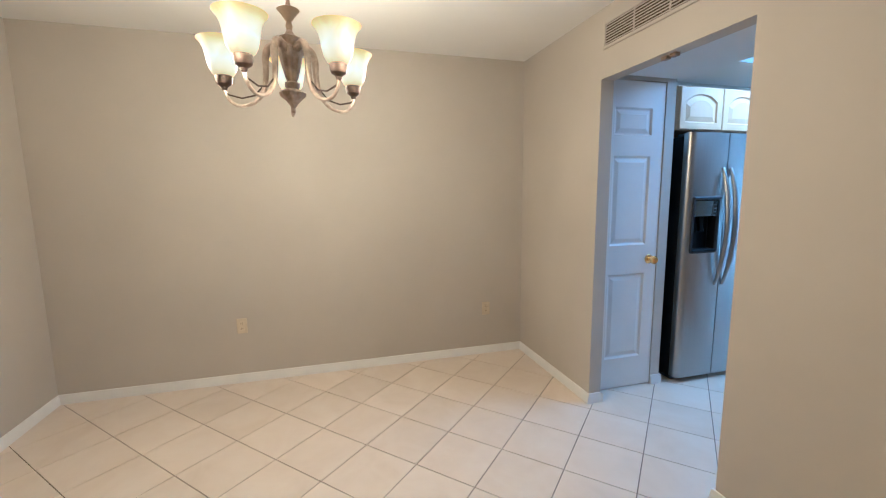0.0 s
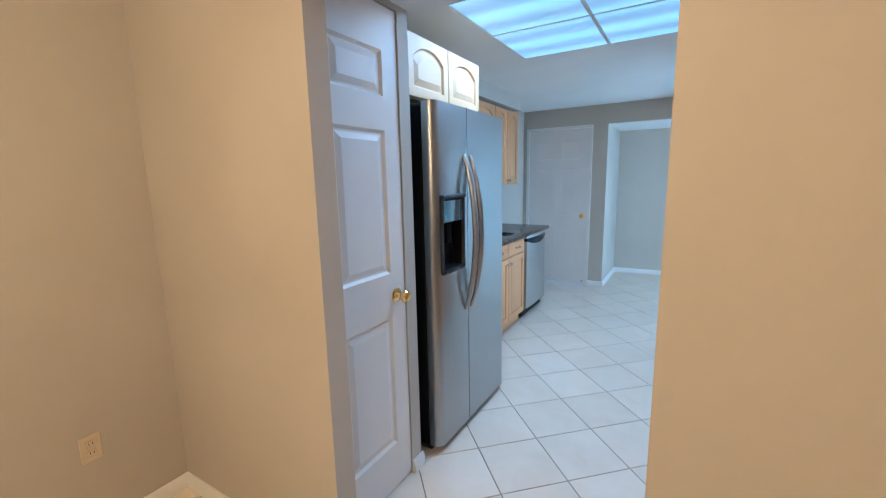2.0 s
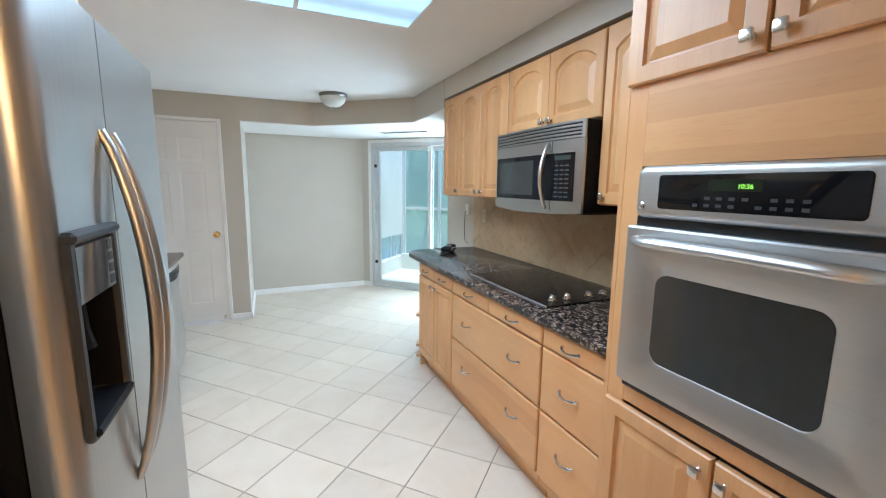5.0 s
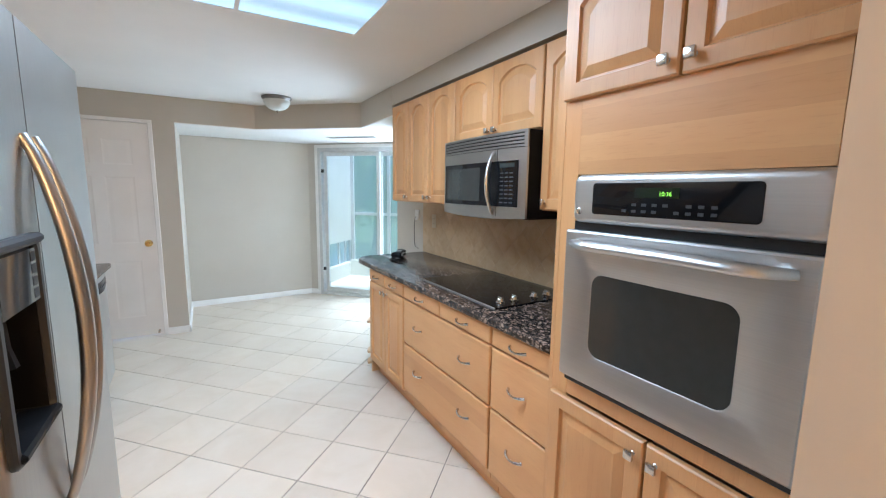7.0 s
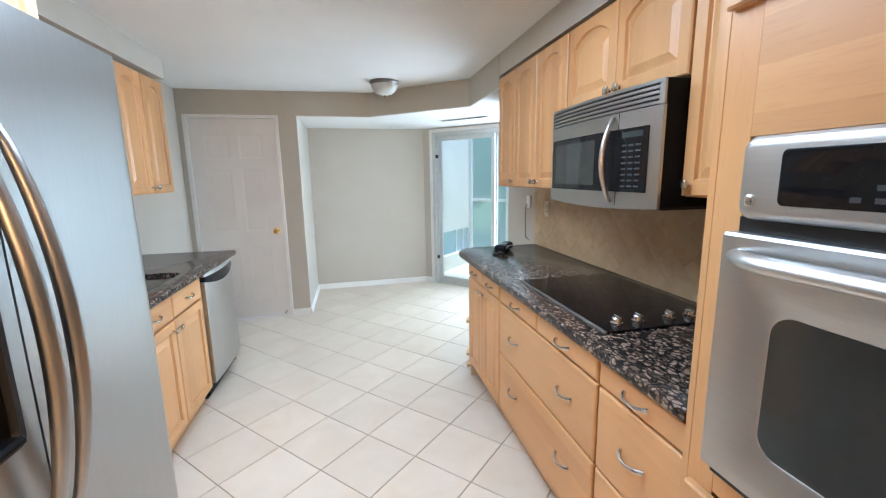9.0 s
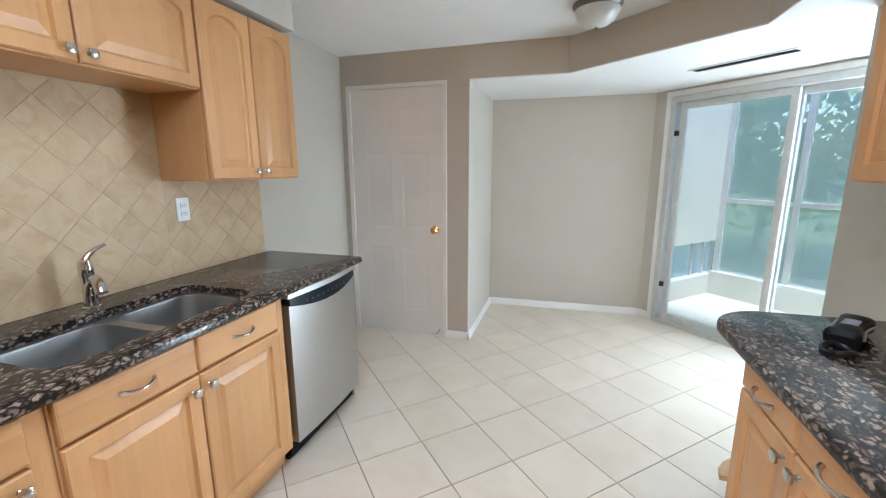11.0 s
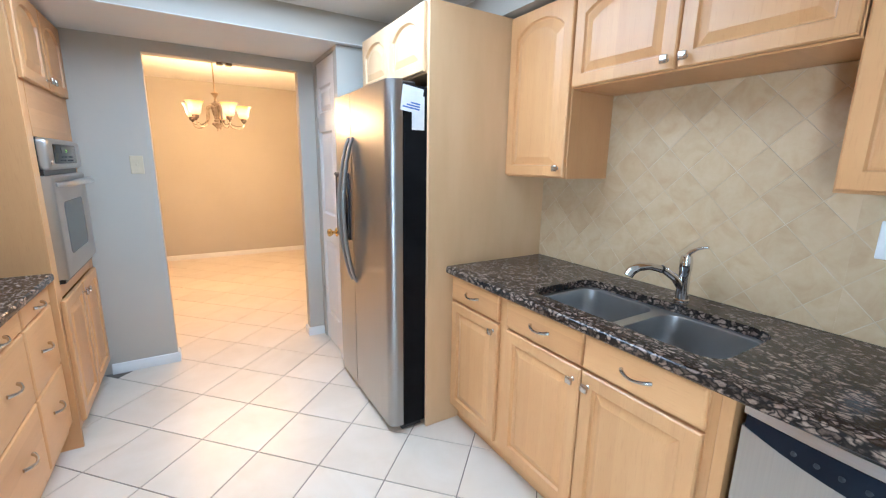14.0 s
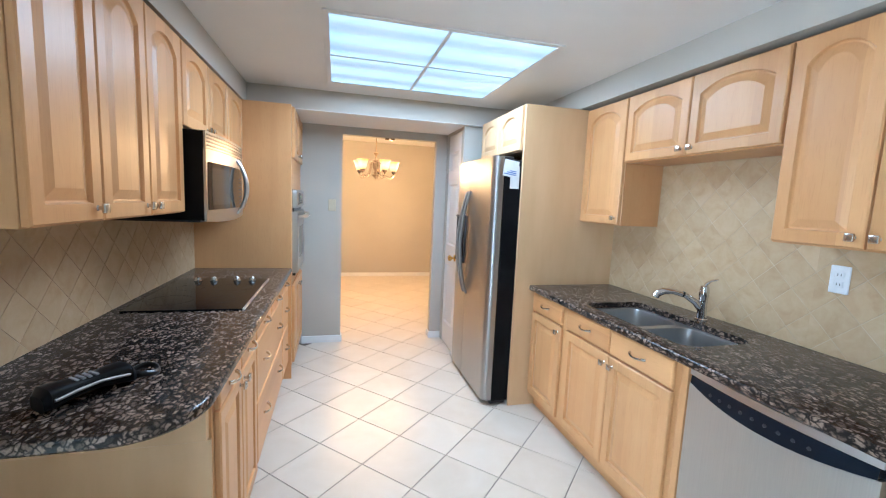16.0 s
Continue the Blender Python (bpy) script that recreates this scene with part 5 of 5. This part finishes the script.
GRASS = surface("lawn", (0.15, 0.20, 0.08), (0.22, 0.27, 0.13), 0.8, 0.9, relief=0.5, fine=30)
solo("ground", boxes((-400, 400, -400, 400, -1.5, -1.4)), GRASS, "green lawn outside the house", "lawn", kind="structure", smooth=False)
LEAF = surface("leaf_green", (0.17, 0.25, 0.10), (0.30, 0.38, 0.19), 0.8, 0.6, relief=0.1)
BARK = surface("bark", (0.20, 0.17, 0.13), (0.30, 0.26, 0.21), 8, 0.9, relief=0.6, fine=40)


def tree(x, y, h, spread, seed):
    rg = random.Random(seed)
    t = thing("tree", (x, y, -1.4), "leafy green garden tree", "tree", "garden trees")
    bm = bmesh.new()
    top = [(x + 0.12 * math.sin(k), y + 0.1 * math.cos(k * 1.3), -1.4 + h * 0.75 * k / 6) for k in range(7)]
    tube(bm, top, [0.16 - 0.02 * k for k in range(7)], 8)
    for k in range(7):
        a = rg.uniform(0, 6.28)
        p = Vector(top[2 + k % 4])
        tube(bm, [p, p + Vector((math.cos(a), math.sin(a), 0.7)) * spread * 0.35, p + Vector((math.cos(a), math.sin(a), 1.0)) * spread * 0.65], [0.06, 0.04, 0.015], 6)
    part("trunk", bm, BARK, t)
    verts, faces = [], []
    clumps = []
    for k in range(26):
        a, rr = rg.uniform(0, 6.28), spread * math.sqrt(rg.random())
        clumps.append(Vector((x + rr * math.cos(a), y + rr * math.sin(a), -1.4 + h * rg.uniform(0.25, 1.0))))
    for k in range(3400):
        cpt = rg.choice(clumps)
        d = Vector((rg.gauss(0, 1), rg.gauss(0, 1), rg.gauss(0, 0.8))) * spread * 0.2
        n = Vector((rg.gauss(0, 1), rg.gauss(0, 1), rg.gauss(0, 1))).normalized()
        u = n.orthogonal().normalized() * rg.uniform(0.09, 0.17)
        v = n.cross(u) * 0.6
        p = cpt + d
        i = len(verts)
        verts += [p - u, p + v, p + u, p - v]
        faces.append((i, i + 1, i + 2, i + 3))
    me = bpy.data.meshes.new("crown")
    o = origin_of(t)
    me.from_pydata([q - o for q in verts], [], faces)
    me.materials.append(LEAF)
    cr = new("crown", me)
    cr.parent = t


for i, (tx, ty, th_, ts) in enumerate([(5.4, 14.5, 7.5, 2.4), (8.2, 13.2, 7.5, 2.4), (11.3, 10.6, 7.0, 2.3), (3.2, 16.6, 8.0, 2.6), (12.5, 14.5, 9.0, 3.0), (8.0, 17.5, 9.0, 3.0), (14.0, 8.0, 8.0, 2.6), (5.0, 20.0, 10.0, 3.4)]):
    tree(tx, ty, th_, ts, 40 + i)


# ---------------------------------------------------------------- tiles: stone backsplashes, then the floor
def clip(poly, axis, limit, keep_less):
    out = []
    for a, b in zip(poly, poly[1:] + poly[:1]):
        ia, ib = (a[axis] <= limit) == keep_less, (b[axis] <= limit) == keep_less
        if ia:
            out.append(a)
        if ia != ib:
            t = (limit - a[axis]) / (b[axis] - a[axis])
            out.append((a[0] + (b[0] - a[0]) * t, a[1] + (b[1] - a[1]) * t))
    return out


def tile_mesh(name, poly, h, mat, ease):
    """A tile on plan with an eased top edge, from 0 up to h."""
    cx, cy = sum(p[0] for p in poly) / len(poly), sum(p[1] for p in poly) / len(poly)
    size = max(math.hypot(p[0] - cx, p[1] - cy) for p in poly)
    f = max(0.0, 1 - ease / max(size, 1e-4))
    bm = bmesh.new()
    rings(bm, [[(x, y, 0) for x, y in poly], [(x, y, h - ease * 0.6) for x, y in poly], [(cx + (x - cx) * f, cy + (y - cy) * f, h) for x, y in poly]])
    return finish(name, bm, mat, smooth=False)


def diamond(side, gap):
    r = (side - gap) * 2 ** 0.5 / 2
    return [(r, 0), (0, r), (-r, 0), (0, -r)]


def backsplash(name, m, spans, vertex, label):
    """Diamond-laid stone tiles over the rectangles spans (u0, u1, w0, w1) of the frame m; vertex is one lattice corner."""
    side = 0.127
    back = thing(name, m.translation, label, "backsplash", kind="structure")
    rot = m.to_3x3().to_4x4()
    bm = bmesh.new()
    for u0, u1, w0, w1 in spans:
        box(bm, u0, u1, w0, w1, 0.0004, 0.007)
    part("grout", posed(bm, rot), STONEGROUT, back, world_space=False, smooth=False)
    whole = tile_mesh("tile", diamond(side, 0.003), 0.0018, STONE, 0.0010)
    half = side * 2 ** 0.5 / 2
    for i in range(-60, 61):
        for j in range(-30, 31):
            if (i + j) % 2 == 0:
                continue
            cu_, cw_ = vertex[0] + i * half, vertex[1] + j * half
            for u0, u1, w0, w1 in spans:
                poly = [(cu_ + a, cw_ + b) for a, b in diamond(side, 0.003)]
                full = all(u0 < p[0] < u1 and w0 < p[1] < w1 for p in poly)
                if not full:
                    for ax, lim, less in ((0, u0, False), (0, u1, True), (1, w0, False), (1, w1, True)):
                        poly = clip(poly, ax, lim, less) if poly else poly
                    if len(poly) < 3 or max(p[0] for p in poly) - min(p[0] for p in poly) < 0.01 or max(p[1] for p in poly) - min(p[1] for p in poly) < 0.01:
                        continue
                    me = tile_mesh("tile", [(a - cu_, b - cw_) for a, b in poly], 0.0018, STONE, 0.0010)
                else:
                    me = whole
                ob = new("tile", me)
                ob.parent = back
                ob.matrix_local = rot @ Matrix.Translation((cu_, cw_, 0.007))


backsplash("backsplash_sink", facing("east", 0.0, 0.0, 0.0), [(1.661, 2.087, 0.916, 1.384), (2.087, 3.026, 0.916, 1.775), (3.026, 3.672, 0.916, 1.384)], (3.205, 1.255), "tan tumbled stone backsplash laid in diamonds behind the sink")
backsplash("backsplash_cook", facing("west", 3.06, 0.0, 0.0), [(-3.255, -0.937, 0.916, 1.374)], (-2.6, 1.05), "tan tumbled stone backsplash laid in diamonds behind the cooktop")

floor = thing("floor", (0, 0, 0), "cream ceramic floor tiles laid diagonally with brown grout", "floor", kind="structure")
FOOT = [(-0.05, -3.55), (5.15, -3.55), (5.15, 0.05), (3.1, 0.05), (3.1, 3.7), (4.75, 3.7), (2.63, 5.82), (1.0, 5.80), (1.0, 4.82), (-0.05, 4.82)]
part("grout_bed", prism(bmesh.new(), FOOT, -0.08, -0.0035), GROUT, floor, smooth=False)


def under_roof(x, y, poly):
    """The piece of a floor tile that lies within the walls."""
    rules = [(0, -0.02, False), (1, -3.52, False)]
    if y < 0.05 or (x > 3.06 and y < 1.2):
        rules += [(0, 5.12, True)] + ([(1, 0.06, True)] if x > 2.3 or x < 0.7 else [])
    elif y < 3.65:
        rules += [(0, 3.08, True)] + ([(1, 0.04, False)] if x > 2.3 or x < 0.7 else [])
    if y >= 3.65 and x > 3.06:
        rules.append((1, 3.72, False))
    if y > 4.5 and x < 0.78:
        rules.append((1, 4.8, True))
    if y > 4.97:
        rules.append((0, 1.02, False))
    if y > 3.4:
        rules.append((1, 5.79, True))
    for axis, limit, less in rules:
        poly = clip(poly, axis, limit, less) if poly else poly
    if y > 3.4 and poly:
        turned = clip([(a + b, a - b) for a, b in poly], 0, 8.42, True)
        poly = [((p + q) / 2, (p - q) / 2) for p, q in turned]
    return poly


PITCH = 0.3438
LAY = radians(43.9)
C, S_ = math.cos(LAY), math.sin(LAY)
TURN = LAY - radians(45)
FLOOR_TILE = [(a * math.cos(TURN) - b * math.sin(TURN), a * math.sin(TURN) + b * math.cos(TURN)) for a, b in diamond(PITCH, 0.0048)]
U0, V0 = 0.0844, 0.1051
whole = tile_mesh("tile", FLOOR_TILE, 0.012, TILE, 0.0015)
rest = bmesh.new()
cells = []
for i in range(-14, 26):
    for j in range(-18, 24):
        u, v = U0 + (i + 0.5) * PITCH, V0 + (j + 0.5) * PITCH
        x, y = u * C + v * S_, u * S_ - v * C
        if under_roof(x, y, [(x + a, y + b) for a, b in FLOOR_TILE]):
            cells.append((abs(x - 1.9) + 0.6 * abs(y - 1.5), x, y))
cells.sort()
for n, (_, x, y) in enumerate(cells):
    poly = [(x + a, y + b) for a, b in FLOOR_TILE]
    cut = under_roof(x, y, poly)
    if len(cut) < 3 or max(p[0] for p in cut) - min(p[0] for p in cut) < 0.012:
        continue
    if n < 300:
        me = whole if max(math.hypot(p[0] - q[0], p[1] - q[1]) for p, q in zip(poly, cut)) < 1e-6 and len(cut) == 4 else tile_mesh("tile", [(a - x, b - y) for a, b in cut], 0.012, TILE, 0.0015)
        ob = new("tile", me)
        ob.parent = floor
        ob.location = (x, y, -0.012)
    else:
        rings(rest, [[(a, b, -0.012) for a, b in cut], [(a, b, 0) for a, b in cut]])
if rest.verts:
    tagged(part("outer_tiles", rest, TILE, floor, smooth=False), kind="stuff")
